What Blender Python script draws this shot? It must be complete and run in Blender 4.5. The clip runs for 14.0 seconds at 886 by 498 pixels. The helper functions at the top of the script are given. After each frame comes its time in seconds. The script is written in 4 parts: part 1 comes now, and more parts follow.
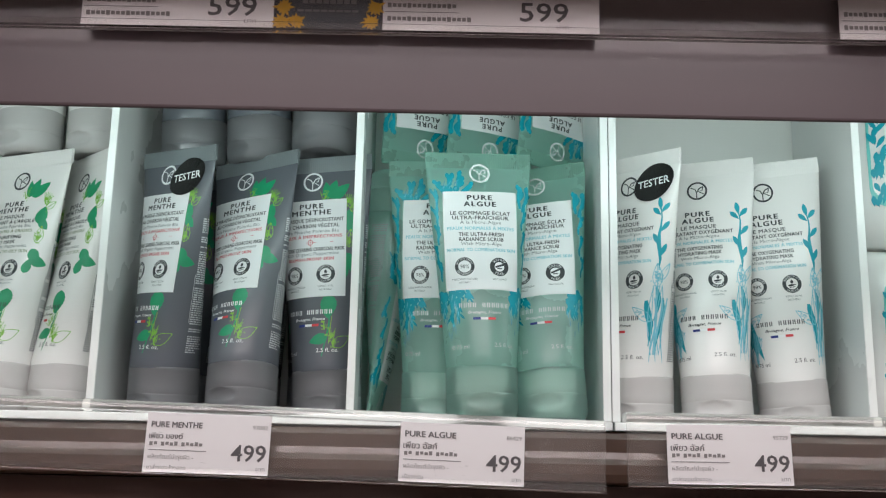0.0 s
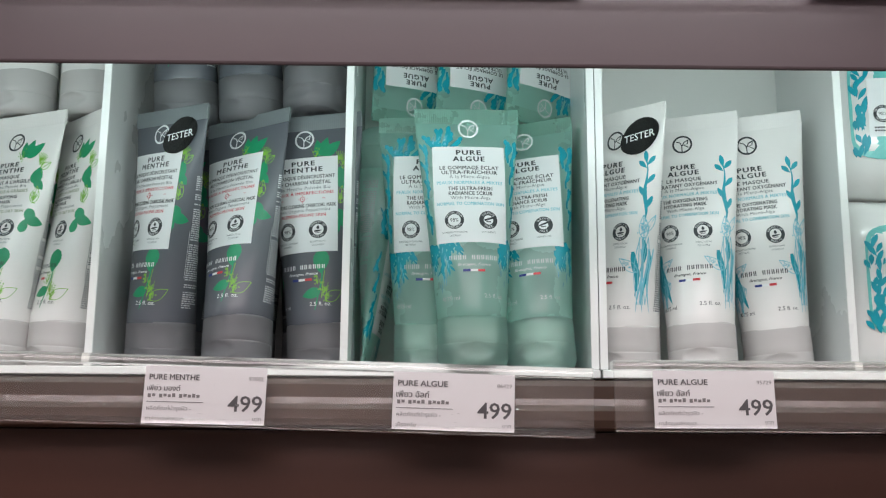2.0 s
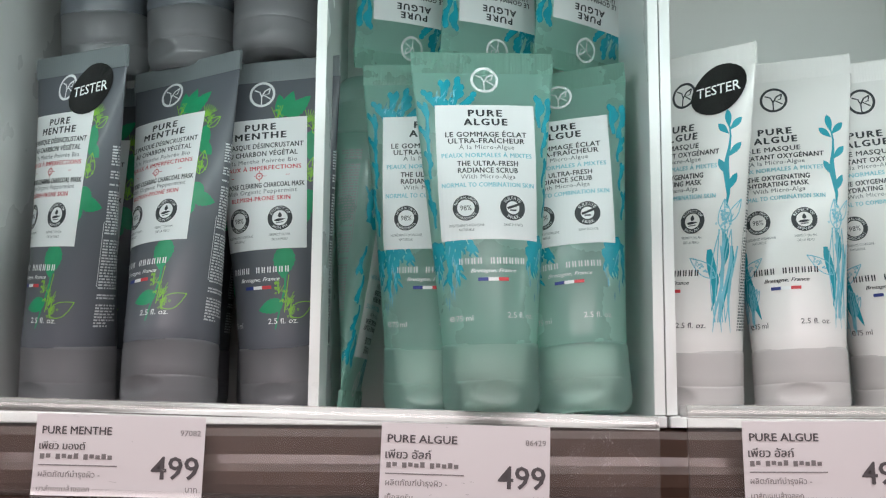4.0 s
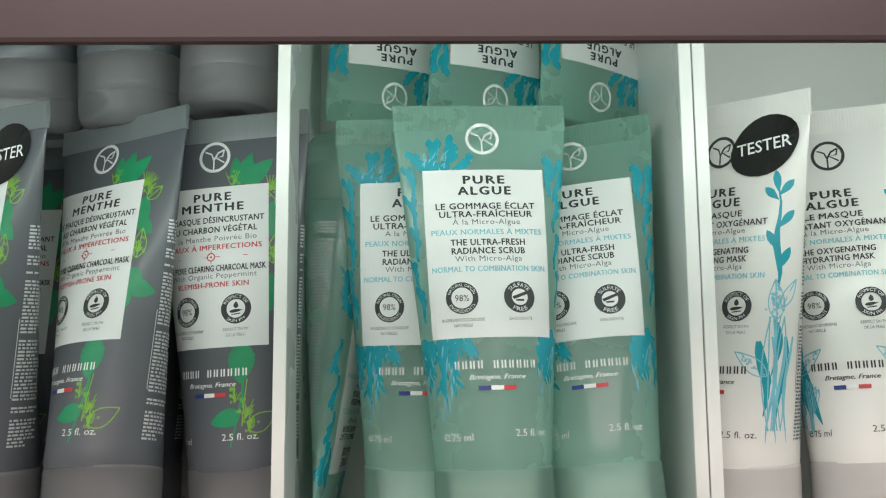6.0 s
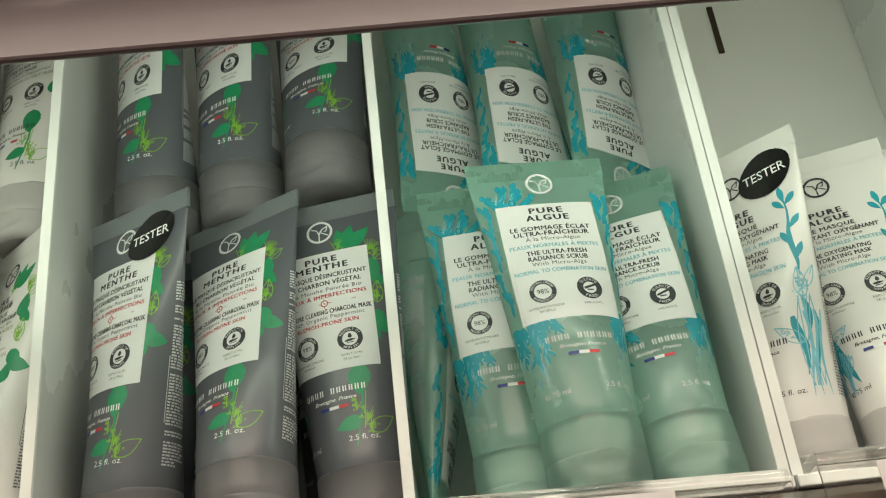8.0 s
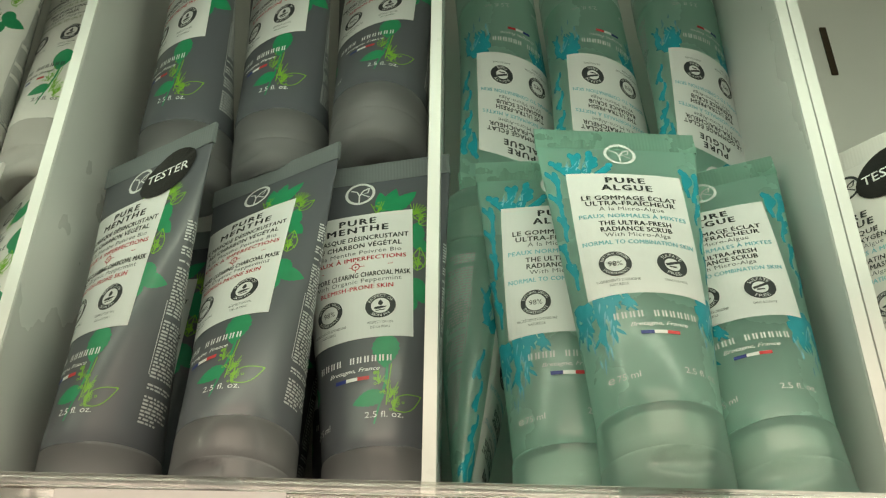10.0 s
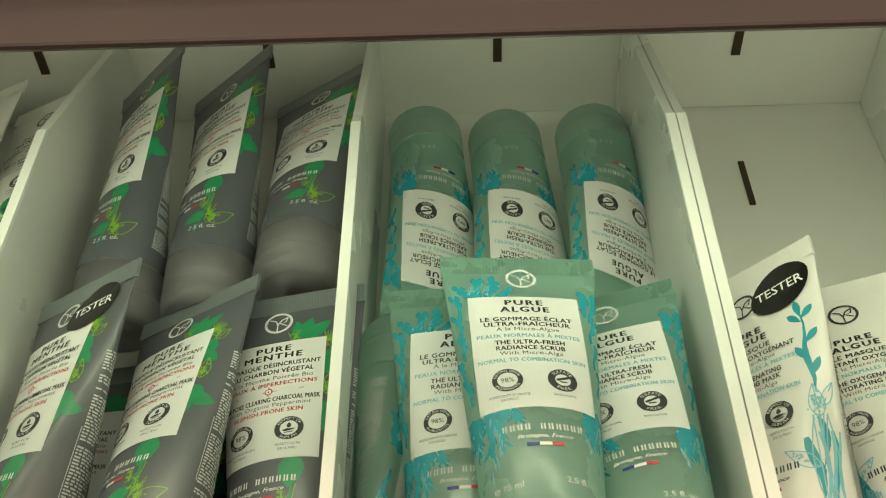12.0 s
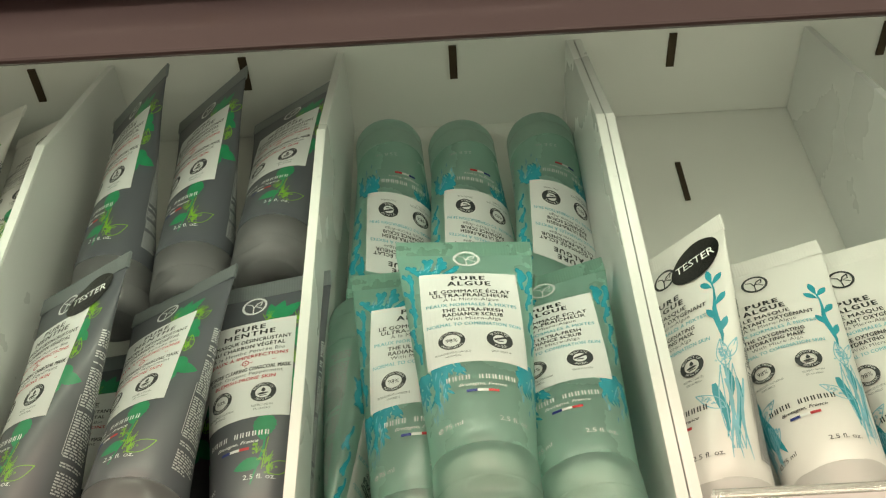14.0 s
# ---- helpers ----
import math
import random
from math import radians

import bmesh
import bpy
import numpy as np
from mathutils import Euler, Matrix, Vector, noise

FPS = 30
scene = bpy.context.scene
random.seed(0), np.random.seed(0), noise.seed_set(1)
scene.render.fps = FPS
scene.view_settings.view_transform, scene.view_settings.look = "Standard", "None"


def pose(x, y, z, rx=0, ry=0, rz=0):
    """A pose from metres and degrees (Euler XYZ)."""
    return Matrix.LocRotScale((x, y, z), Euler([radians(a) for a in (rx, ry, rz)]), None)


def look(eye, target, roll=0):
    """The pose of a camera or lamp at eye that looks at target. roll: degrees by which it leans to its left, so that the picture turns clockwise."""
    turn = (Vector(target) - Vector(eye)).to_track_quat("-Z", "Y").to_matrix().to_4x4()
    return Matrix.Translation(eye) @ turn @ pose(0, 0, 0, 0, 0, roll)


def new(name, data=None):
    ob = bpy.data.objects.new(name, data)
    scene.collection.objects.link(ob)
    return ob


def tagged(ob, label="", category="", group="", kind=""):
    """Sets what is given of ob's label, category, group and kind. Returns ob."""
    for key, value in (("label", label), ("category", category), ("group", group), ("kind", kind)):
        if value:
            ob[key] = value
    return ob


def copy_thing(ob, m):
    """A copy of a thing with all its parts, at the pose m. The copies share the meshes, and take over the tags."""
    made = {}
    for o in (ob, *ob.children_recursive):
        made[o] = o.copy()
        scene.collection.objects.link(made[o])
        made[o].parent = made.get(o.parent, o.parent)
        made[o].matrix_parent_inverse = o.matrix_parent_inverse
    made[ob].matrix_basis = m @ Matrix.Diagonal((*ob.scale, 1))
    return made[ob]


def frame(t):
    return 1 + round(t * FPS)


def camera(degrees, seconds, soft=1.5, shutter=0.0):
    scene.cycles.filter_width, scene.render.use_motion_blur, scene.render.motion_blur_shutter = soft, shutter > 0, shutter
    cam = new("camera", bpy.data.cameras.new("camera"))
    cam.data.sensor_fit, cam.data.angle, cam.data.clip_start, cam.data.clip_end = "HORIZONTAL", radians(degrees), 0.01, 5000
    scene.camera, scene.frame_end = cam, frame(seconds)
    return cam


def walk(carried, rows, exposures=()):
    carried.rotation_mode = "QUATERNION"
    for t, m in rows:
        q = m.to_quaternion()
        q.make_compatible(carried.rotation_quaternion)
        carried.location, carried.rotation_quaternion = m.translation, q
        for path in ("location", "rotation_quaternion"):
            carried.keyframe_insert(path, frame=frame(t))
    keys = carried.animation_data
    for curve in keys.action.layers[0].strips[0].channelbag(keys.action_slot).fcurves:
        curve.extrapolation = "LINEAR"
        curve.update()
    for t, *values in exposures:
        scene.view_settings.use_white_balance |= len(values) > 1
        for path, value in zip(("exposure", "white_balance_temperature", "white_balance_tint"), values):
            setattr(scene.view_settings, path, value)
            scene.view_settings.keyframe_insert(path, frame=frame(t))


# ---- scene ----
cam = camera(45.0, 14.0, soft=1.2)
# seconds; eye in metres; yaw, pitch, roll in degrees
ROWS = [
    (0.0, -0.0002, 0.0077, 1.2929, -0.28, 12.79, -1.14),
    (0.5, 0.0019, 0.1180, 1.3304, 0.07, 10.97, -1.07),
    (1.0, 0.0061, 0.1588, 1.3420, 0.66, 9.96, -0.80),
    (1.5, 0.0081, 0.0139, 1.2870, 0.36, 10.55, -0.41),
    (2.0, 0.0015, -0.0008, 1.2797, -0.51, 11.38, -0.41),
    (4.5, 0.0014, 0.1944, 1.3477, -0.06, 7.40, -0.47),
    (5.0, 0.0033, 0.2133, 1.3515, 0.97, 7.76, -0.43),
    (5.5, 0.0026, 0.2227, 1.3711, -0.04, 9.50, 0.34),
    (6.0, 0.0019, 0.2322, 1.3761, -0.60, 8.79, 0.38),
    (6.5, 0.0010, 0.2679, 1.3477, -0.14, 12.94, 0.58),
    (7.0, -0.0059, 0.2857, 1.3289, 1.71, 17.78, 0.34),
    (7.5, -0.0171, 0.2574, 1.2942, 0.68, 22.30, 4.19),
    (8.0, -0.0455, 0.2002, 1.2320, 0.30, 28.33, 6.14),
    (10.5, -0.0353, 0.3023, 1.2060, 0.54, 37.65, -1.23),
    (11.0, -0.0095, 0.2858, 1.1939, 0.37, 41.71, -0.77),
    (11.5, 0.0017, 0.2731, 1.1904, 1.80, 43.61, 0.60),
    (12.0, -0.0015, 0.2838, 1.1938, 1.81, 43.34, 0.22),
    (12.5, -0.0092, 0.3231, 1.2568, 1.79, 42.79, 1.37),
    (13.0, -0.0018, 0.3350, 1.2541, 1.60, 42.44, 2.33),
    (13.5, 0.0123, 0.2971, 1.1883, 4.03, 43.88, 1.53),
    (14.0, 0.0170, 0.2608, 1.1374, 2.79, 45.52, 1.54),
]
EXPOSURES = [(0.0, 0.0, 6280, 7), (5.0, 0.0, 6500, 13), (6.5, 0.0, 7050, 4), (8.0, 0.0, 7800, 2), (10.5, 0.0, 8700, -5), (11.0, 0.0, 10100, -7), (12.5, 0.18, 9200, -6), (13.0, 0.28, 8700, -4), (14.0, 0.2, 8600, 2)]
walk(cam, [(t, pose(x, y, z, 90 + pitch, roll, yaw)) for t, x, y, z, yaw, pitch, roll in ROWS], EXPOSURES)

# ---- light ----
world = bpy.data.worlds.new("shop_air")
scene.world = world
world.use_nodes = True
world.node_tree.nodes["Background"].inputs["Color"].default_value = (0.9, 0.86, 0.88, 1)
world.node_tree.nodes["Background"].inputs["Strength"].default_value = 0.05


def area(name, m, sx, sy, power, colour):
    d = bpy.data.lights.new(name, "AREA")
    d.shape, d.size, d.size_y, d.energy, d.color = "RECTANGLE", sx, sy, power, colour
    ob = new(name, d)
    ob.matrix_world = m
    return ob


area("led_strip_light", look((0.02, 0.4852, 1.490), (0.02, 0.60, 1.445)), 0.86, 0.012, 0.62, (0.83, 1.0, 0.965))
area("shop_ceiling_light", look((0.0, -1.45, 2.78), (0.0, -1.35, 1.0)), 2.6, 1.5, 98.0, (1.0, 0.86, 0.86))


# ---- materials ----
def mat(name, colour, rough=0.5, metal=0.0, vary=0.0, scale=60.0, bump=0.0, bscale=400.0, coat=0.0, trans=0.0, ior=1.45, sss=0.0, dark=None, stretch=(1, 1, 1), glow_through=None, share=0.5):
    m = bpy.data.materials.new(name)
    m.use_nodes = True
    nt = m.node_tree
    b = nt.nodes["Principled BSDF"]
    b.inputs["Base Color"].default_value = (*colour, 1)
    b.inputs["Roughness"].default_value = rough
    b.inputs["Metallic"].default_value = metal
    b.inputs["Coat Weight"].default_value = coat
    b.inputs["Coat Roughness"].default_value = 0.12
    b.inputs["Transmission Weight"].default_value = trans
    b.inputs["IOR"].default_value = ior
    if sss:
        b.inputs["Subsurface Weight"].default_value = sss
        b.inputs["Subsurface Radius"].default_value = (0.5, 1.0, 0.9)
        b.inputs["Subsurface Scale"].default_value = 0.018
    if glow_through:
        tl = nt.nodes.new("ShaderNodeBsdfTranslucent")
        tl.inputs["Color"].default_value = (*glow_through, 1)
        ms = nt.nodes.new("ShaderNodeMixShader")
        ms.inputs[0].default_value = share
        nt.links.new(b.outputs[0], ms.inputs[1])
        nt.links.new(tl.outputs[0], ms.inputs[2])
        nt.links.new(ms.outputs[0], nt.nodes["Material Output"].inputs["Surface"])
    if vary or bump:
        tc = nt.nodes.new("ShaderNodeTexCoord")
        mp = nt.nodes.new("ShaderNodeMapping")
        mp.inputs["Scale"].default_value = stretch
        nt.links.new(tc.outputs["Object"], mp.inputs["Vector"])
    if vary:
        big = nt.nodes.new("ShaderNodeTexNoise")
        big.inputs["Scale"].default_value = scale
        big.inputs["Detail"].default_value = 5
        nt.links.new(mp.outputs["Vector"], big.inputs["Vector"])
        mix = nt.nodes.new("ShaderNodeMix")
        mix.data_type = "RGBA"
        lo = dark or tuple(c * (1 - vary) for c in colour)
        mix.inputs["A"].default_value = (*lo, 1)
        mix.inputs["B"].default_value = (*[min(1, c * (1 + vary * 0.5)) for c in colour], 1)
        nt.links.new(big.outputs["Fac"], mix.inputs["Factor"])
        nt.links.new(mix.outputs["Result"], b.inputs["Base Color"])
        rr = nt.nodes.new("ShaderNodeMapRange")
        rr.inputs["To Min"].default_value, rr.inputs["To Max"].default_value = max(0.02, rough - 0.08), min(1, rough + 0.08)
        nt.links.new(big.outputs["Fac"], rr.inputs["Value"])
        nt.links.new(rr.outputs["Result"], b.inputs["Roughness"])
    if bump:
        fine = nt.nodes.new("ShaderNodeTexNoise")
        fine.inputs["Scale"].default_value = bscale
        nt.links.new(mp.outputs["Vector"], fine.inputs["Vector"])
        bp = nt.nodes.new("ShaderNodeBump")
        bp.inputs["Strength"].default_value = bump
        bp.inputs["Distance"].default_value = 0.001
        nt.links.new(fine.outputs["Fac"], bp.inputs["Height"])
        nt.links.new(bp.outputs["Normal"], b.inputs["Normal"])
    return m


def glowing(name, colour, strength):
    m = bpy.data.materials.new(name)
    m.use_nodes = True
    b = m.node_tree.nodes["Principled BSDF"]
    b.inputs["Emission Color"].default_value = (*colour, 1)
    b.inputs["Emission Strength"].default_value = strength
    return m


WHITE_ACRYLIC = mat("white_acrylic", (0.74, 0.76, 0.75), 0.28, vary=0.05, scale=9, bump=0.02, bscale=120)
BACK_WHITE = mat("back_panel_paint", (0.86, 0.87, 0.84), 0.4, vary=0.07, scale=7, bump=0.03, bscale=500)
EDGE_WHITE = mat("divider_edge", (0.85, 0.87, 0.85), 0.3, vary=0.04, scale=40)
SLOT_DARK = mat("slot_dark", (0.06, 0.04, 0.022), 0.8, vary=0.3)
MAUVE = mat("mauve_laminate", (0.130, 0.102, 0.112), 0.30, vary=0.06, scale=5, bump=0.02, bscale=700, coat=0.6)
BROWN = mat("dark_brown_veneer", (0.058, 0.021, 0.013), 0.42, vary=0.6, scale=14, bump=0.05, bscale=90, stretch=(0.15, 1, 2.5))
BROWN_EDGE = mat("brown_shelf_edge", (0.048, 0.024, 0.015), 0.30, vary=0.5, scale=20, bump=0.05, bscale=60, stretch=(0.2, 1, 2.0), coat=0.3)
CLEAR = mat("clear_acrylic", (0.96, 0.96, 0.95), 0.03, trans=1.0, ior=1.47)
HAZED = mat("hazed_clear_acrylic", (0.95, 0.94, 0.93), 0.05, trans=0.985, ior=1.47, bump=0.12, bscale=60)
CLEAR_SCUFFED = mat("scuffed_clear_acrylic", (0.66, 0.64, 0.61), 0.14, trans=0.93, ior=1.47, bump=0.35, bscale=70, coat=0.3, stretch=(0.5, 1, 1))
CARD = mat("white_card", (0.80, 0.76, 0.77), 0.55, vary=0.03, scale=30)
CARD_INK = mat("card_ink", (0.10, 0.09, 0.095), 0.6)
CARD_GREY = mat("card_grey_ink", (0.22, 0.2, 0.2), 0.6)
CARD_DARK = mat("dark_promotional_card", (0.02, 0.022, 0.03), 0.5)
CARD_YELLOW = mat("yellow_print", (0.75, 0.42, 0.03), 0.6, vary=0.3, scale=200)
LABEL = mat("label_white", (0.80, 0.82, 0.82), 0.42, vary=0.02, scale=40)
INK = mat("ink_dark", (0.035, 0.04, 0.045), 0.5)
INK_GREY = mat("ink_grey", (0.15, 0.17, 0.18), 0.5)
INK_RED = mat("ink_red", (0.60, 0.06, 0.09), 0.5)
INK_AQUA = mat("ink_pale_aqua", (0.22, 0.55, 0.62), 0.5)
INK_OLIVE = mat("ink_olive", (0.28, 0.32, 0.2), 0.5)
PRINT_WHITE = mat("print_white", (0.80, 0.83, 0.83), 0.45)
PRINT_FAINT = mat("fine_print_grey", (0.58, 0.61, 0.62), 0.45)
PRINT_BLUE = mat("print_blue", (0.02, 0.04, 0.22), 0.45)
PRINT_RED = mat("print_red", (0.6, 0.05, 0.06), 0.45)
MINT = mat("mint_green_print", (0.012, 0.30, 0.13), 0.4, vary=0.35, scale=120)
LIME = mat("lime_green_print", (0.22, 0.50, 0.05), 0.4, vary=0.3, scale=150)
TEAL = mat("teal_print", (0.004, 0.34, 0.43), 0.4, vary=0.25, scale=160)
SKY = mat("pale_blue_print", (0.22, 0.58, 0.70), 0.4, vary=0.3, scale=150)
BLACK_GLOSS = mat("black_sticker", (0.012, 0.012, 0.012), 0.25)
CHARCOAL = mat("charcoal_plastic", (0.103, 0.113, 0.130), 0.40, vary=0.14, scale=25, bump=0.06, bscale=38, coat=0.12)
CHARCOAL_FILM = mat("charcoal_seal", (0.24, 0.275, 0.285), 0.33, vary=0.1, scale=60, coat=0.15, trans=0.3, ior=1.35)
SCUFF_GREY = mat("scuff_grey", (0.42, 0.40, 0.39), 0.5)
WHITE_TUBE = mat("white_tube_plastic", (0.80, 0.79, 0.77), 0.32, vary=0.03, scale=25, bump=0.08, bscale=35, coat=0.2)
AQUA = mat("aqua_translucent_plastic", (0.46, 0.69, 0.62), 0.28, vary=0.12, scale=25, bump=0.08, bscale=40, coat=0.35, trans=0.36, ior=1.38, glow_through=(0.52, 0.84, 0.75))
AQUA_FILM = mat("aqua_seal", (0.46, 0.70, 0.62), 0.28, vary=0.08, scale=60, coat=0.2, trans=0.5, ior=1.3, glow_through=(0.55, 0.82, 0.72))
AQUA_CAP = mat("aqua_cap", (0.58, 0.80, 0.75), 0.30, vary=0.10, scale=30, coat=0.35, trans=0.85, ior=1.2, glow_through=(0.70, 0.90, 0.85), share=0.3)
AQUA_CORE = mat("aqua_cap_core", (0.84, 0.86, 0.80), 0.5, vary=0.05, scale=60)
GREY_CORE = mat("grey_cap_core", (0.34, 0.32, 0.33), 0.35, vary=0.1, scale=60)
GREY_CAP = mat("grey_cap", (0.60, 0.61, 0.63), 0.32, vary=0.12, scale=30, bump=0.02, coat=0.3, trans=0.75, ior=1.2, glow_through=(0.52, 0.53, 0.55), share=0.35)
SILVER_CAP = mat("silver_grey_cap", (0.50, 0.485, 0.475), 0.36, vary=0.06, scale=30, bump=0.02)
FLOOR_TILE = mat("shop_floor", (0.30, 0.26, 0.23), 0.35, vary=0.15, scale=4)
SHOP_WALL = mat("shop_wall", (0.45, 0.42, 0.40), 0.7, vary=0.08, scale=2)


# ---- building helpers ----
def link_mesh(name, me, material, parent=None, label=""):
    me.materials.clear()
    me.materials.append(material)
    ob = new(name, me)
    if parent:
        ob.parent = parent
    return tagged(ob, label)


def part(name, bm, material, parent=None, label="", smooth=False):
    me = bpy.data.meshes.new(name)
    bmesh.ops.recalc_face_normals(bm, faces=bm.faces)
    bm.to_mesh(me)
    bm.free()
    if smooth:
        me.polygons.foreach_set("use_smooth", [True] * len(me.polygons))
    return link_mesh(name, me, material, parent, label)


def raw(name, verts, faces, material, parent=None, label="", smooth=False):
    me = bpy.data.meshes.new(name)
    me.from_pydata([tuple(v) for v in verts], [], faces)
    if smooth:
        me.polygons.foreach_set("use_smooth", [True] * len(me.polygons))
    return link_mesh(name, me, material, parent, label)


def box(bm, x0, x1, y0, y1, z0, z1, bevel=0.0):
    r = bmesh.ops.create_cube(bm, size=1)["verts"]
    for v in r:
        v.co = Vector((x0 + (v.co.x + 0.5) * (x1 - x0), y0 + (v.co.y + 0.5) * (y1 - y0), z0 + (v.co.z + 0.5) * (z1 - z0)))
    if bevel:
        bmesh.ops.bevel(bm, geom=list({e for v in r for e in v.link_edges}), offset=bevel, segments=2, affect="EDGES", profile=0.5)
    return bm


def boxed(name, x0, x1, y0, y1, z0, z1, material, parent=None, bevel=0.0, label=""):
    return part(name, box(bmesh.new(), x0, x1, y0, y1, z0, z1, bevel), material, parent, label)


def extruded(profile, x0, x1, bevel=0.0):
    """A closed (y, z) outline drawn out along x."""
    bm = bmesh.new()
    f = bm.faces.new([bm.verts.new((x0, y, z)) for y, z in profile])
    r = bmesh.ops.extrude_face_region(bm, geom=[f])["geom"]
    bmesh.ops.translate(bm, verts=[g for g in r if isinstance(g, bmesh.types.BMVert)], vec=(x1 - x0, 0, 0))
    if bevel:
        bmesh.ops.bevel(bm, geom=bm.edges[:], offset=bevel, segments=2, affect="EDGES", profile=0.5)
    return bm


def empty(name, label, category, group=""):
    return tagged(new(name), label, category, group)


GLYPHS = {}


def letters(text, width=None, height=None, shear=0.0, fat=0.0, gap=1.0):
    """Flat outlines of a line of text centred on the origin: (n x 2 points, faces), scaled to the width and height."""
    key = (text, shear, fat, gap)
    if key not in GLYPHS:
        c = bpy.data.curves.new("glyphs", "FONT")
        c.body, c.align_x, c.resolution_u, c.shear, c.offset, c.space_character = text, "CENTER", 2, shear, fat, gap
        ob = new("glyphs", c)
        me = bpy.data.meshes.new_from_object(ob.evaluated_get(bpy.context.evaluated_depsgraph_get()))
        pts = np.array([(v.co.x, v.co.y) for v in me.vertices]) if len(me.vertices) else np.zeros((0, 2))
        GLYPHS[key] = (pts, [tuple(p.vertices) for p in me.polygons])
        bpy.data.objects.remove(ob)
        bpy.data.curves.remove(c)
        bpy.data.meshes.remove(me)
    pts, faces = GLYPHS[key]
    if len(pts) == 0:
        return pts, faces
    lo, hi = pts.min(0), pts.max(0)
    pts = pts - (lo + hi) / 2
    span = hi - lo
    cap = 0.73
    sy = height / cap if height else width / span[0]
    sx = width / span[0] if width else sy
    return pts * (sx, sy), faces


class Sheet:
    """Flat shapes in (u, v), gathered before they are laid on a surface."""

    def __init__(self):
        self.pts, self.faces = [], []

    def add(self, pts, faces, at=(0, 0), turn=0.0):
        k = len(self.pts)
        c, s = math.cos(turn), math.sin(turn)
        for x, y in pts:
            self.pts.append((at[0] + c * x - s * y, at[1] + s * x + c * y))
        self.faces += [tuple(i + k for i in f) for f in faces]
        return self

    def text(self, text, at, width=None, height=None, turn=0.0, shear=0.0, fat=0.0, gap=1.0):
        return self.add(*letters(text, width, height, shear, fat, gap), at, turn)

    def arc_text(self, text, at, radius, height, spread, low=False):
        pts, faces = letters(text, 2 * spread * radius, height)
        bent = []
        for x, y in pts:
            a = x / radius
            r = radius - y if low else radius + y
            bent.append((r * math.sin(a), -r * math.cos(a) if low else r * math.cos(a)))
        return self.add(bent, faces, at)

    def rect(self, u0, u1, v0, v1, nu=1, nv=1, turn=0.0):
        pts = [(u0 + (u1 - u0) * i / nu, v0 + (v1 - v0) * j / nv) for j in range(nv + 1) for i in range(nu + 1)]
        w = nu + 1
        faces = [(j * w + i, j * w + i + 1, (j + 1) * w + i + 1, (j + 1) * w + i) for j in range(nv) for i in range(nu)]
        return self.add(pts, faces)

    def bar(self, at, w, h, turn=0.0):
        return self.add([(-w / 2, -h / 2), (w / 2, -h / 2), (w / 2, h / 2), (-w / 2, h / 2)], [(0, 1, 2, 3)], at, turn)

    def ring(self, at, r0, r1, n=28, squash=1.0):
        pts = [(r * math.cos(2 * math.pi * i / n), squash * r * math.sin(2 * math.pi * i / n)) for r in (r0, r1) for i in range(n)]
        return self.add(pts, [(i, (i + 1) % n, n + (i + 1) % n, n + i) for i in range(n)], at)

    def disc(self, at, r, n=24, squash=1.0):
        pts = [(0, 0)] + [(r * math.cos(2 * math.pi * i / n), squash * r * math.sin(2 * math.pi * i / n)) for i in range(n)]
        return self.add(pts, [(0, 1 + i, 1 + (i + 1) % n) for i in range(n)], at)

    def ribbon(self, line, widths):
        """A strip along a line of (u, v) points, as wide as widths says."""
        line = [Vector(p) for p in line]
        pts, m = [], max(1, math.ceil(max(widths) / 0.0013))
        for i, p in enumerate(line):
            d = (line[min(i + 1, len(line) - 1)] - line[max(i - 1, 0)]).normalized()
            nrm = Vector((-d.y, d.x)) * widths[i] / 2
            pts += [tuple(p + nrm * (1 - 2 * j / m)) for j in range(m + 1)]
        w = m + 1
        return self.add(pts, [(w * i + j, w * i + j + 1, w * i + w + j + 1, w * i + w + j) for i in range(len(line) - 1) for j in range(m)])

    def leaf(self, at, length, width, turn, teeth=0.0, n=9, bend=0.0, blunt=0.7):
        """A leaf from its stalk at 'at', pointing along turn (0 is up)."""
        line, wide = [], []
        for i in range(n + 1):
            s = i / n
            a = turn + bend * s
            line.append((at[0] - math.sin(a) * length * s, at[1] + math.cos(a) * length * s))
            w = math.sin(math.pi * s ** blunt) ** 0.8 * width * (1 - teeth * (i % 2))
            wide.append(max(w, width * 0.03))
        return self.ribbon(line, wide)

    def outline_leaf(self, at, length, width, turn, thick=0.0004, n=10):
        left, right = [], []
        for i in range(n + 1):
            s = i / n
            w = math.sin(math.pi * s ** 0.75) * width / 2
            c = (at[0] - math.sin(turn) * length * s, at[1] + math.cos(turn) * length * s)
            left.append((c[0] + math.cos(turn) * w, c[1] + math.sin(turn) * w))
            right.append((c[0] - math.cos(turn) * w, c[1] - math.sin(turn) * w))
        self.ribbon(left, [thick] * (n + 1))
        self.ribbon(right, [thick] * (n + 1))
        return self.ribbon([at, (at[0] - math.sin(turn) * length, at[1] + math.cos(turn) * length)], [thick, thick])


# ---- squeeze tubes ----
R0, CAP_H, SEAL_Z, TUBE_H, HALF_W = 0.0194, 0.028, 0.1438, 0.1528, 0.0302
HEIGHTS = {"scrub": 0.1528, "charcoal": 0.1556, "mask": 0.1590, "clay": 0.1590, "charcoal_back": 0.1556}
SHIFT = {"scrub": 0.0, "charcoal": -0.0061, "charcoal_back": 0.0005, "mask": -0.0033, "clay": -0.0033}


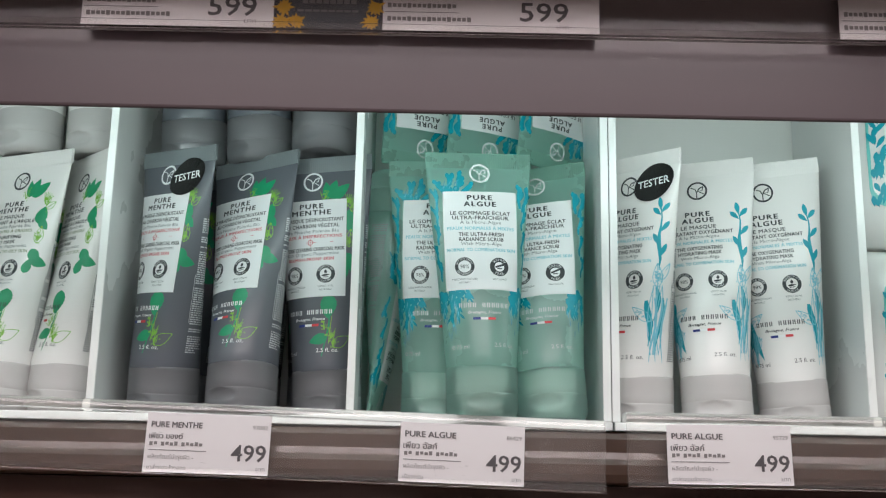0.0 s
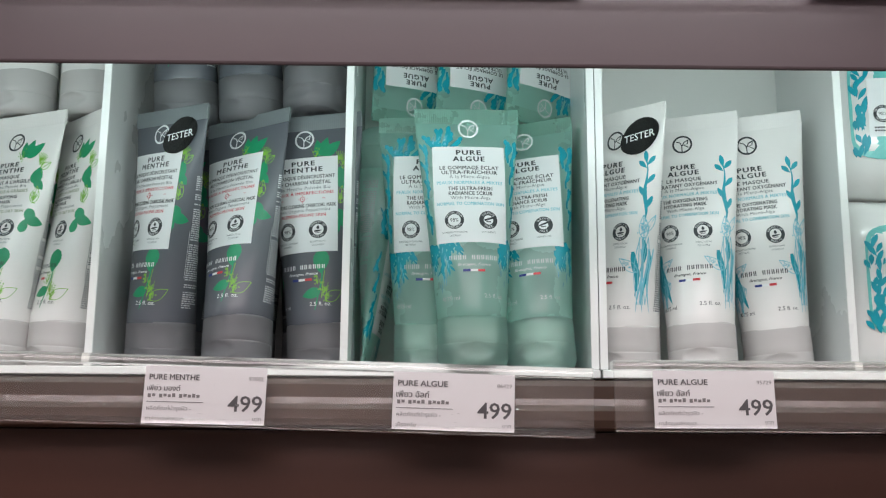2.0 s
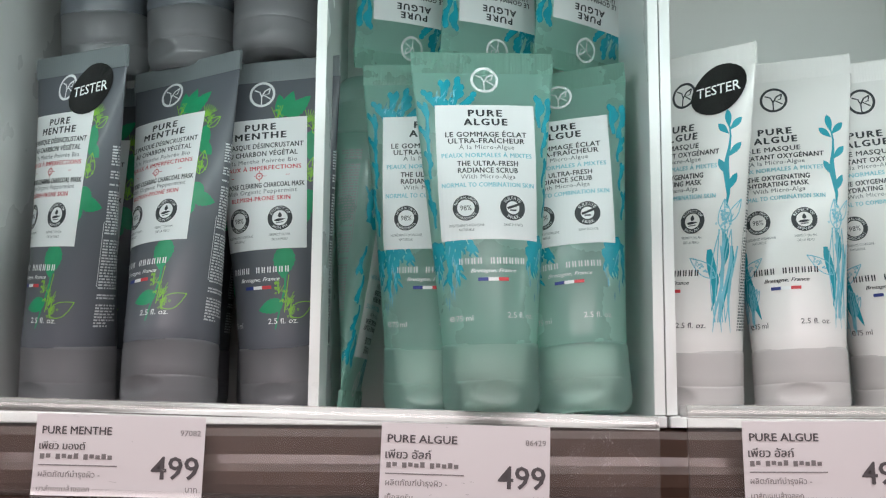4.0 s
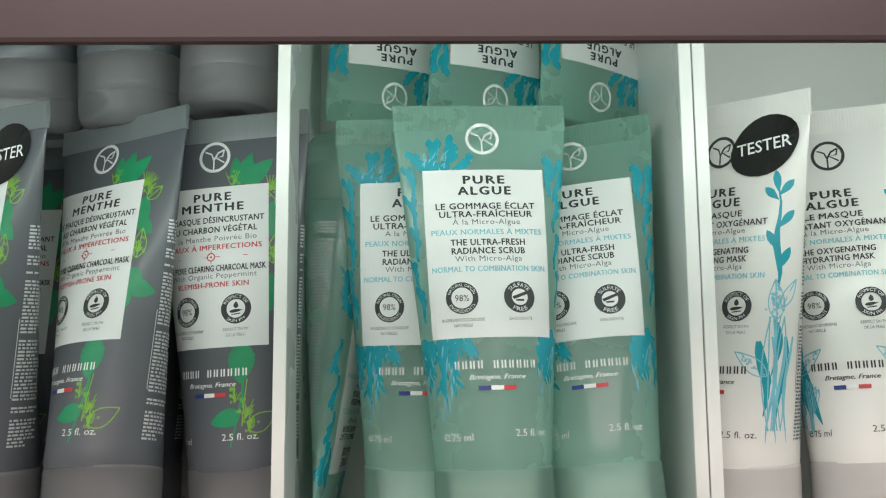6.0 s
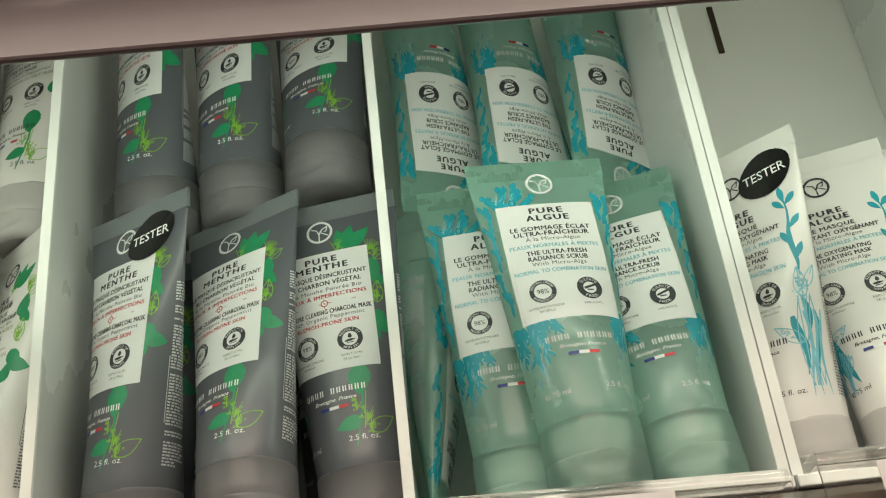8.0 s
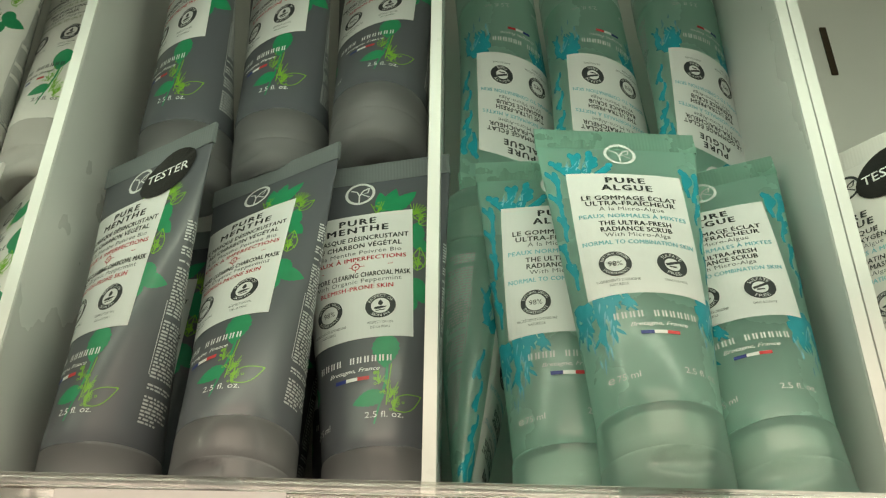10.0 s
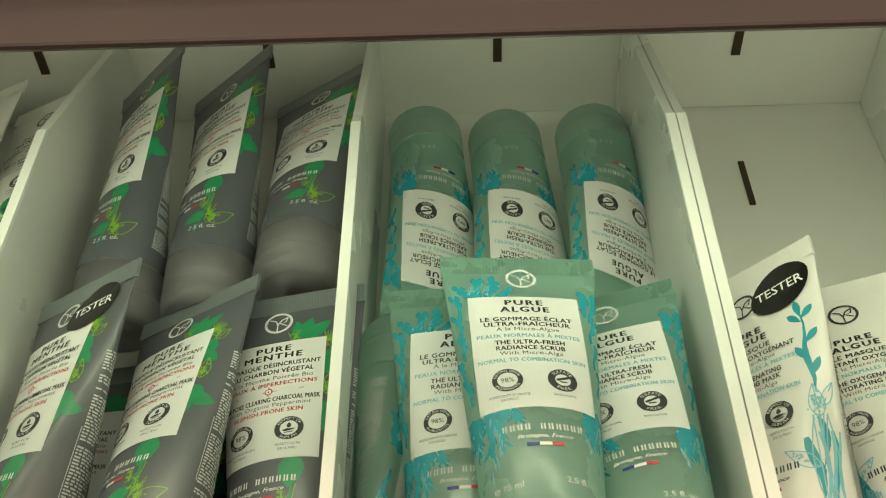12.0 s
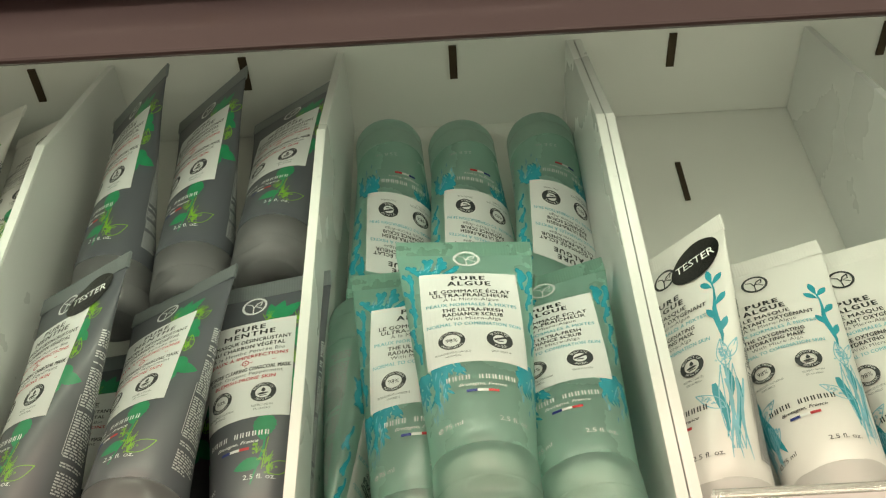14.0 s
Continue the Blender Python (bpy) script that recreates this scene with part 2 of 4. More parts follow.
def section(z):
    """Half width and half depth of a tube's body at the height z."""
    s = np.clip((np.asarray(z, float) - CAP_H) / (SEAL_Z - CAP_H), 0, 1)
    return R0 + (HALF_W - R0) * s ** 1.1, R0 * (1 - s) ** 0.86 + 0.0007


def on_tube(pts, lift):
    """Lays (u, z) points round the body: u is the way along its skin from the front line."""
    pts = np.asarray(pts, float).reshape(-1, 2)
    th = np.linspace(0, math.pi, 61)
    out = []
    for u, z in pts:
        a, b = section(z)
        x, y = a * np.sin(th), b * np.cos(th)
        run = np.concatenate(([0], np.cumsum(np.hypot(np.diff(x), np.diff(y)))))
        q = np.interp(abs(u), run, th) * (1 if u >= 0 else -1)
        n = Vector((math.sin(q) * b, -math.cos(q) * a, 0)).normalized()
        out.append((a * math.sin(q) + n.x * lift, -b * math.cos(q) + n.y * lift, z))
    return out


PRINT_SHIFT = [0.0]


def print_on(name, sheet, lift, material, parent, label=""):
    return raw(name, on_tube([(u + PRINT_SHIFT[0], z) for u, z in sheet.pts], lift), sheet.faces, material, parent, label)


def tube_body():
    zs = [CAP_H - 0.001, CAP_H, CAP_H + 0.0015] + list(np.linspace(CAP_H + 0.005, SEAL_Z, 22))
    n, verts, faces = 44, [], []
    for z in zs:
        a, b = section(z)
        k = 0.985 if z < CAP_H + 0.001 else 1
        verts += [(k * a * math.sin(2 * math.pi * i / n), -k * b * math.cos(2 * math.pi * i / n), z) for i in range(n)]
    for j in range(len(zs) - 1):
        faces += [(j * n + i, j * n + (i + 1) % n, (j + 1) * n + (i + 1) % n, (j + 1) * n + i) for i in range(n)]
    return verts, faces


def seal_strip():
    """The flat welded end, with fine upright ribs."""
    n, verts, faces = 96, [], []
    for j, z in enumerate((SEAL_Z - 0.0004, SEAL_Z + 0.001, TUBE_H - 0.0006, TUBE_H)):
        for side in (-1, 1):
            for i in range(n + 1):
                x = (2 * i / n - 1) * HALF_W * 1.002
                rib = 0.00007 * (i % 2) if j in (1, 2) else 0
                verts.append((x, side * (0.00085 + rib) * (0.6 if j == 3 else 1), z))
    w = n + 1
    for j in range(3):
        for side in (0, 1):
            o, p = (2 * j + side) * w, (2 * j + 2 + side) * w
            faces += [(o + i, o + i + 1, p + i + 1, p + i) for i in range(n)]
        for i in (0, n):
            faces.append(((2 * j) * w + i, (2 * j + 1) * w + i, (2 * j + 3) * w + i, (2 * j + 2) * w + i))
    faces += [(6 * w + i, 6 * w + i + 1, 7 * w + i + 1, 7 * w + i) for i in range(n)]
    return verts, faces


def cap_shell():
    """A flip cap: hollowed foot, rounded rim, hinge seam and thumb dent."""
    prof = [(0.0, 0.0016), (0.005, 0.0016), (0.0056, 0.0008), (0.0135, 0.0008), (0.0142, 0.0002), (0.0152, 0.0002), (0.0168, 0.0007), (0.0180, 0.0016), (0.0188, 0.0028), (0.01935, 0.0044)]
    prof += [(0.0197, z) for z in (0.0060, 0.0070, 0.0080, 0.0090, 0.0100, 0.0110, 0.0120, 0.0128)]
    prof += [(0.01957, 0.0130), (0.01957, 0.0132), (0.0197, 0.0134), (0.0197, 0.017), (0.0197, 0.022), (0.0197, 0.0266), (0.0195, 0.0277), (0.0190, CAP_H)]
    n, verts, faces = 72, [], []
    for r, z in prof:
        for i in range(n):
            a = 2 * math.pi * i / n
            off = min(a, 2 * math.pi - a)
            dent = 0.0024 * max(0, 1 - (off / 0.50) ** 2 - ((z - 0.0085) / 0.0045) ** 2) ** 0.6 if r > 0.0185 else 0
            verts.append(((r - dent) * math.sin(a), -(r - dent) * math.cos(a), z))
    for j in range(len(prof) - 1):
        faces += [(j * n + i, j * n + (i + 1) % n, (j + 1) * n + (i + 1) % n, (j + 1) * n + i) for i in range(n)]
    return verts, faces


def cap_core():
    """The spout and inner wall that show through a translucent cap."""
    bm = bmesh.new()
    rings = [(0.0085, 0.0035), (0.0095, 0.0045), (0.0098, 0.0115), (0.0118, 0.0125), (0.0122, 0.0200), (0.0130, 0.0262), (0.0125, 0.0272)]
    rows = [[bm.verts.new((r * math.sin(2 * math.pi * i / 28), -r * math.cos(2 * math.pi * i / 28), z)) for i in range(28)] for r, z in rings]
    for lo, hi in zip(rows, rows[1:]):
        for i in range(28):
            bm.faces.new((lo[i], lo[(i + 1) % 28], hi[(i + 1) % 28], hi[i]))
    bm.faces.new(rows[0][::-1])
    bm.faces.new(rows[-1])
    return bm


LABEL_TOP, LABEL_LOW, LABEL_W = 0.1285, 0.0695, 0.0420


def lv(f):
    return LABEL_TOP - f * (LABEL_TOP - LABEL_LOW)


def seal_mark(dark, pale, over, at, kind):
    """A round quality mark of about a centimetre."""
    r = 0.0054
    if kind == "98":
        dark.ring(at, r * 0.66, r)
        pale.arc_text("NATURAL ORIGIN", at, r * 0.83, r * 0.2, 1.25)
        pale.arc_text("INGREDIENTS", at, r * 0.83, r * 0.2, 1.05, low=True)
        dark.text("98%", at, width=r * 0.86, height=r * 0.42)
    elif kind == "free":
        dark.disc(at, r)
        pale.arc_text("SULFATE", at, r * 0.77, r * 0.26, 0.95)
        pale.arc_text("FREE", at, r * 0.77, r * 0.26, 0.6, low=True)
        pale.disc(at, r * 0.52)
        over.bar((at[0], at[1] + r * 0.1), r * 0.95, r * 0.2, 0.35)
        over.bar((at[0], at[1] - r * 0.2), r * 0.5, r * 0.12)
    else:
        dark.ring(at, r * 0.62, r)
        pale.arc_text("RESPECT OF", at, r * 0.81, r * 0.22, 1.15)
        pale.arc_text("SKIN PH", at, r * 0.81, r * 0.22, 0.75, low=True)
        dark.leaf((at[0], at[1] + r * 0.02), r * 0.45, r * 0.32, 0)
        dark.leaf((at[0] - r * 0.45, at[1] - r * 0.2), r * 0.9, r * 0.22, -1.45)
        dark.bar((at[0], at[1] - r * 0.36), r * 0.6, r * 0.07, 0.1)


def round_mark(ink, at, r=0.0060):
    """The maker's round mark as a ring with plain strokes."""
    ink.ring(at, r * 0.81, r)
    ink.ribbon([(at[0] - r * 0.62, at[1] + r * 0.38), (at[0] - r * 0.2, at[1] + r * 0.2), (at[0] - r * 0.05, at[1] - r * 0.2), (at[0] - r * 0.05, at[1] - r * 0.8)], [r * 0.1] * 4)
    ink.ribbon([(at[0] - r * 0.05, at[1] - r * 0.2), (at[0] + r * 0.2, at[1] + r * 0.25), (at[0] + r * 0.6, at[1] + r * 0.45)], [r * 0.12] * 3)
    ink.ribbon([(at[0] + r * 0.6, at[1] + r * 0.45), (at[0] + r * 0.5, at[1] + r * 0.02), (at[0] + r * 0.1, at[1] - r * 0.05), (at[0] + r * 0.62, at[1] - r * 0.4)], [r * 0.1] * 4)


def mint_sprigs(green, lime, rnd):
    """Mint leaves, buds and drawn outlines by the mark, down the right of the label and across the foot."""
    def veined(at, length, width, turn, bend=0.0):
        green.leaf(at, length * 1.12, width * 1.15, turn, teeth=0.1, n=14, bend=bend, blunt=0.75)
    # by the round mark
    veined((0.0105, 0.1290), 0.0110, 0.0058, -0.35)
    veined((0.0120, 0.1285), 0.0125, 0.0062, -0.85)
    veined((0.0100, 0.1285), 0.0100, 0.0050, 0.15)
    # right of the label
    veined((0.0205, 0.1110), 0.0100, 0.0070, -0.25)
    veined((0.0215, 0.1130), 0.0070, 0.0048, -2.4)
    veined((0.0205, 0.0950), 0.0090, 0.0060, -2.7)
    veined((0.0215, 0.0890), 0.0085, 0.0058, -2.1, 0.2)
    veined((0.0190, 0.0800), 0.0080, 0.0052, -0.2)
    # under the label
    veined((0.0118, 0.0705), 0.0125, 0.0085, math.pi - 0.05)
    green.ribbon([(0.0123, 0.0600), (0.0118, 0.052), (0.0100, 0.044), (0.0080, 0.035)], [0.0008, 0.0009, 0.0008, 0.0005])
    veined((0.0112, 0.0462), 0.0098, 0.0058, 1.85)
    veined((-0.0170, 0.0500), 0.0080, 0.0050, 0.5)
    # buds and fine strokes
    for u, z, n in ((0.0075, 0.1305, 12), (0.0235, 0.1250, 16), (0.0228, 0.1030, 22), (0.0092, 0.0530, 14), (0.0145, 0.0440, 26), (0.0130, 0.0475, 10)):
        for i in range(n):
            lime.ring((u + rnd.gauss(0, 0.0012), z + rnd.gauss(0, 0.0019)), 0.00028, 0.00052, 6)
        for i in range(5):
            lime.ribbon([(u, z - 0.003), (u + rnd.uniform(-0.003, 0.003), z + rnd.uniform(0, 0.004))], [0.00035, 0.00025])
    for i in range(7):
        a = -1.1 + 0.22 * i
        lime.ribbon([(0.0215, 0.1255), (0.0215 - 0.006 * math.sin(a), 0.1255 + 0.006 * math.cos(a))], [0.0005, 0.0003])
    lime.outline_leaf((0.0140, 0.0405), 0.0115, 0.0062, -1.05, 0.00035)
    lime.outline_leaf((0.0225, 0.0985), 0.0110, 0.0052, -0.1, 0.00035)
    lime.outline_leaf((0.0235, 0.1205), 0.0070, 0.0042, -0.9, 0.00035)
    lime.ribbon([(0.0135, 0.058), (0.0125, 0.050), (0.0118, 0.042)], [0.0004] * 3)


def sea_fronds(deep, pale, rnd):
    """Brushed seaweed round a scrub tube's label: a tuft at the upper left, tips at the upper right, ragged strokes below."""
    def stroke(u, z, length, width, turn, bend=0.0, blunt=1.5):
        deep.leaf((u, z), length, width, turn, n=8, bend=bend, blunt=blunt)

    def frond(u, z, length, turn, width):
        """A swaying stem that ends in rounded fingers."""
        line = [(u - math.sin(turn) * length * i / 7 + 0.0005 * math.sin(0.9 * i + u * 900), z + math.cos(turn) * length * i / 7) for i in range(8)]
        deep.ribbon(line, [width * q for q in (0.5, 0.6, 0.7, 0.65, 0.8, 1.0, 1.0, 0.35)])
        for i in (2, 4, 5):
            side = 1 if i % 2 else -1
            stroke(line[i][0], line[i][1], length * rnd.uniform(0.38, 0.62), width * rnd.uniform(0.8, 1.15), turn + side * rnd.uniform(0.3, 0.6), -side * 0.25, 1.8)

    for u, length, turn in ((-0.0140, 0.0130, -0.30), (-0.0110, 0.0085, -0.80), (-0.0175, 0.0120, -0.02), (-0.0205, 0.0085, 0.40)):
        frond(u, 0.1268, length, turn, 0.0030)
    for u in (-0.0125, -0.0155, -0.0185, -0.0210):
        stroke(u, 0.1262, 0.0062, 0.0034, rnd.uniform(-0.5, 0.5))
    for i in range(5):
        frond(-0.0232 + rnd.uniform(-0.0010, 0.0006), 0.1175 - 0.0105 * i, 0.0115, rnd.uniform(0.05, 0.35), 0.0021)
    for i in range(2):
        frond(0.0228 + 0.0022 * i, 0.1190 - 0.002 * i, 0.0135, -0.05 - 0.2 * i, 0.0027)
    for i in range(3):
        frond(0.0246 + rnd.uniform(-0.0006, 0.0012), 0.0800 + 0.0130 * i, 0.0120, rnd.uniform(-0.2, 0.05), 0.0018)
    # ragged strokes hanging under both lower corners
    for side, us in ((-1, (0.0085, 0.0115, 0.0140, 0.0165, 0.0190, 0.0215, 0.0240, 0.0262)), (1, (0.0175, 0.0200, 0.0225, 0.0250))):
        for u in us:
            top, ln = rnd.uniform(0.068, 0.074), rnd.uniform(0.012, 0.027) * (0.5 if u < 0.012 else 1)
            sway, k0 = rnd.uniform(-0.0022, 0.0022), rnd.uniform(0, 6)
            line = [(side * (u + sway * math.sin(2.4 * k / 9) + 0.00055 * math.sin(k * 1.9 + k0)), top - ln * k / 9) for k in range(10)]
            deep.ribbon(line, [0.0031 * rnd.uniform(0.55, 1.25) * min(1.0, (9.3 - k) / 4) for k in range(10)])
            for k in (2, 4, 6):
                stroke(line[k][0], line[k][1], rnd.uniform(0.003, 0.0065), rnd.uniform(0.0009, 0.0019), math.pi + side * rnd.uniform(-0.8, 0.8), blunt=1.1)
    for i in range(26):
        side = rnd.choice((-1, -1, 1))
        u, z, a = side * rnd.uniform(0.014, 0.025), rnd.uniform(0.046, 0.068), math.pi + rnd.uniform(-0.35, 0.35)
        pale.leaf((u, z), rnd.uniform(0.003, 0.008), 0.0006, a, n=4)
    for i in range(12):
        pale.leaf((-0.0170 + rnd.uniform(-0.004, 0.005), 0.1305 + rnd.uniform(-0.002, 0.004)), rnd.uniform(0.002, 0.005), 0.0005, rnd.uniform(-0.8, 0.5), n=4)


def sea_stems(deep, pale, rnd):
    """Slim drawn seaweed on a white mask tube, at both sides of the lettering, with fronds across its foot."""
    for side in (1, -1):
        u0, k = 0.0235, 0.0 if side > 0 else 0.010
        deep.ribbon([(side * (u0 + 0.0007 * math.sin(1.3 * i)), 0.124 - k - i * 0.005) for i in range(8)], [0.0006, 0.0008, 0.0012, 0.0018, 0.0026, 0.0022, 0.0014, 0.0004])
        for z, a, ln in ((0.1225, 0.15, 0.0085), (0.1215, -0.75, 0.0075), (0.1200, 0.8, 0.0070), (0.1100, -0.7, 0.0080), (0.1020, 0.5, 0.0085), (0.0950, -0.45, 0.0090)):
            deep.leaf((side * u0, z - k), ln, 0.0029, side * a, n=8, blunt=1.35)
        for i in range(60):
            pale.ring((side * (u0 - 0.0005) + rnd.gauss(0, 0.0012), 0.084 - k * 0.3 + rnd.gauss(0, 0.003)), 0.0002, 0.00048, 6)
        pale.outline_leaf((side * u0, 0.078), 0.014, 0.0055, side * 0.05, 0.0004)
        pale.outline_leaf((side * (u0 + 0.0015), 0.082), 0.011, 0.0035, side * -0.45, 0.0004)
        # long ribbons running to the foot
        for i in range(8):
            a, b = rnd.uniform(-0.0028, 0.0028), rnd.uniform(-0.004, 0.0015)
            pale.ribbon([(side * (u0 + a + b * math.sin(j * 0.45)), 0.079 - j * 0.0056) for j in range(8)], [0.00045] * 8)
        for a, z1, ln, w in ((-0.0045, 0.0705, 0.026, 0.0036), (-0.0005, 0.0780, 0.020, 0.0024), (0.0022, 0.0720, 0.030, 0.0018)):
            deep.ribbon([(side * (u0 + a + 0.0016 * math.sin(j * 0.6 + a * 300)), z1 - ln * j / 7) for j in range(8)], [w * q for q in (0.5, 0.9, 1.0, 0.9, 0.75, 0.55, 0.3, 0.05)])
        for i in range(3):
            pale.ribbon([(side * (u0 - 0.0015 + 0.003 * i + 0.0015 * math.sin(j * 0.7 + i)), 0.072 - j * 0.0052) for j in range(8)], [0.0007, 0.0011, 0.0013, 0.0011, 0.0013, 0.0009, 0.0006, 0.0002])
        # a netted frond that leans in under the lettering
        tip = side * 0.0095
        pale.outline_leaf((side * 0.0205, 0.0585), 0.0140, 0.0052, side * 0.92, 0.0004)
        for i in range(26):
            f = rnd.uniform(0.1, 0.9)
            pale.ring((side * 0.0205 + (tip - side * 0.0205) * f + rnd.uniform(-0.0012, 0.0012), 0.0585 + 0.0085 * f + rnd.uniform(-0.0012, 0.0012)), 0.0002, 0.00042, 6)
        deep.leaf((side * 0.0215, 0.0545), 0.0150, 0.0036, side * 0.35, n=9)
    # broad fronds at the lower left, beside the maker's mark
    for u, z, length, width, turn in ((-0.0185, 0.0665, 0.0270, 0.0042, math.pi + 0.10), (-0.0155, 0.0560, 0.0170, 0.0026, math.pi - 0.22), (-0.0212, 0.0680, 0.0250, 0.0030, math.pi + 0.02)):
        deep.leaf((u, z), length, width, turn, n=12, bend=0.15, blunt=0.8)
    for i in range(5):
        pale.outline_leaf((-0.0165 + 0.0012 * i, 0.0570 - 0.001 * i), 0.0200 - 0.002 * i, 0.0024, math.pi - 0.12 * i, 0.00035)
    deep.leaf((-0.0165, 0.1325), 0.0075, 0.0036, -0.75, n=8)
    deep.leaf((-0.0215, 0.1290), 0.0085, 0.0030, 0.05, n=8)


KINDS = {
    "charcoal": dict(body=CHARCOAL, seal=CHARCOAL_FILM, cap=GREY_CAP, core=GREY_CORE, ink=PRINT_WHITE, title=("PURE", "MENTHE"), accent=INK_RED, prints="mint", patch=True,
                     label="charcoal grey squeeze tube with white label and green mint print",
                     lines=((0.205, "LE MASQUE DÉSINCRUSTANT", 0.92, 0), (0.262, "AU CHARBON VÉGÉTAL", 0.80, 0), (0.318, "À la Menthe Poivrée Bio", 0.80, 1), (0.372, "PEAUX À IMPERFECTIONS", 0.88, 2),
                            (0.505, "THE PORE CLEARING CHARCOAL MASK", 0.95, 0), (0.556, "With Organic Peppermint", 0.80, 1), (0.605, "BLEMISH-PRONE SKIN", 0.66, 2)), cross=True, marks=("98", "ph"), notes=(("INGRÉDIENTS D'ORIGINE", "NATURELLE"), ("RESPECT DU PH", "DE LA PEAU"))),
    "scrub": dict(body=AQUA, seal=AQUA_FILM, cap=AQUA_CAP, core=AQUA_CORE, ink=PRINT_WHITE, title=("PURE", "ALGUE"), accent=INK_AQUA, prints="frond", patch=True,
                  label="translucent aqua green scrub tube with white label and teal seaweed print",
                  lines=((0.217, "LE GOMMAGE ÉCLAT", 0.81, 0), (0.265, "ULTRA-FRAÎCHEUR", 0.76, 0), (0.318, "À la Micro-Algue", 0.55, 1), (0.373, "PEAUX NORMALES À MIXTES", 0.90, 2),
                         (0.437, "THE ULTRA-FRESH", 0.60, 0), (0.487, "RADIANCE SCRUB", 0.59, 0), (0.538, "With Micro-Alga", 0.54, 1), (0.592, "NORMAL TO COMBINATION SKIN", 0.92, 2)), cross=False, marks=("98", "free"), notes=(("INGRÉDIENTS D'ORIGINE", "NATURELLE"), ("SANS SULFATE", ""))),
    "mask": dict(body=WHITE_TUBE, seal=WHITE_TUBE, cap=SILVER_CAP, ink=INK, title=("PURE", "ALGUE"), accent=INK_AQUA, prints="stem", patch=False,
                 label="white squeeze tube with silver cap and blue seaweed print",
                 lines=((0.205, "LE MASQUE", 0.48, 0), (0.255, "HYDRATANT OXYGÉNANT", 0.93, 0), (0.306, "À la Micro-Algue", 0.55, 1), (0.358, "PEAUX NORMALES À MIXTES", 0.90, 2),
                        (0.425, "THE OXYGENATING", 0.62, 0), (0.476, "HYDRATING MASK", 0.59, 0), (0.528, "With Micro-Alga", 0.52, 1), (0.58, "NORMAL TO COMBINATION SKIN", 0.90, 2)), cross=False, marks=("98", "ph"), notes=(("INGRÉDIENTS D'ORIGINE", "NATURELLE"), ("RESPECT DU PH", "DE LA PEAU"))),
    "clay": dict(body=WHITE_TUBE, seal=WHITE_TUBE, cap=SILVER_CAP, ink=INK, title=("PURE", "MENTHE"), accent=INK_OLIVE, prints="mint", patch=False,
                 label="white squeeze tube with silver cap and green mint print",
                 lines=((0.205, "LE MASQUE", 0.48, 0), (0.255, "PURIFIANT À L'ARGILE", 0.86, 0), (0.306, "À la Menthe Poivrée Bio", 0.78, 1), (0.358, "PEAUX MIXTES À GRASSES", 0.86, 2),
                        (0.425, "THE PURIFYING", 0.56, 0), (0.476, "CLAY MASK", 0.40, 0), (0.528, "With Organic Peppermint", 0.80, 1), (0.58, "COMBINATION TO OILY SKIN", 0.86, 2)), cross=False, marks=("98", "ph"), notes=(("INGRÉDIENTS D'ORIGINE", "NATURELLE"), ("RESPECT DU PH", "DE LA PEAU"))),
}


KINDS["charcoal_back"] = dict(KINDS["charcoal"])


def size_for(kind):
    """Sets the length and width that the tube functions below work with."""
    global SEAL_Z, TUBE_H, HALF_W
    TUBE_H, HALF_W = HEIGHTS[kind], {"scrub": 0.0303, "charcoal": 0.0298, "charcoal_back": 0.0298, "mask": 0.0307, "clay": 0.0307}[kind]
    SEAL_Z = TUBE_H - 0.009


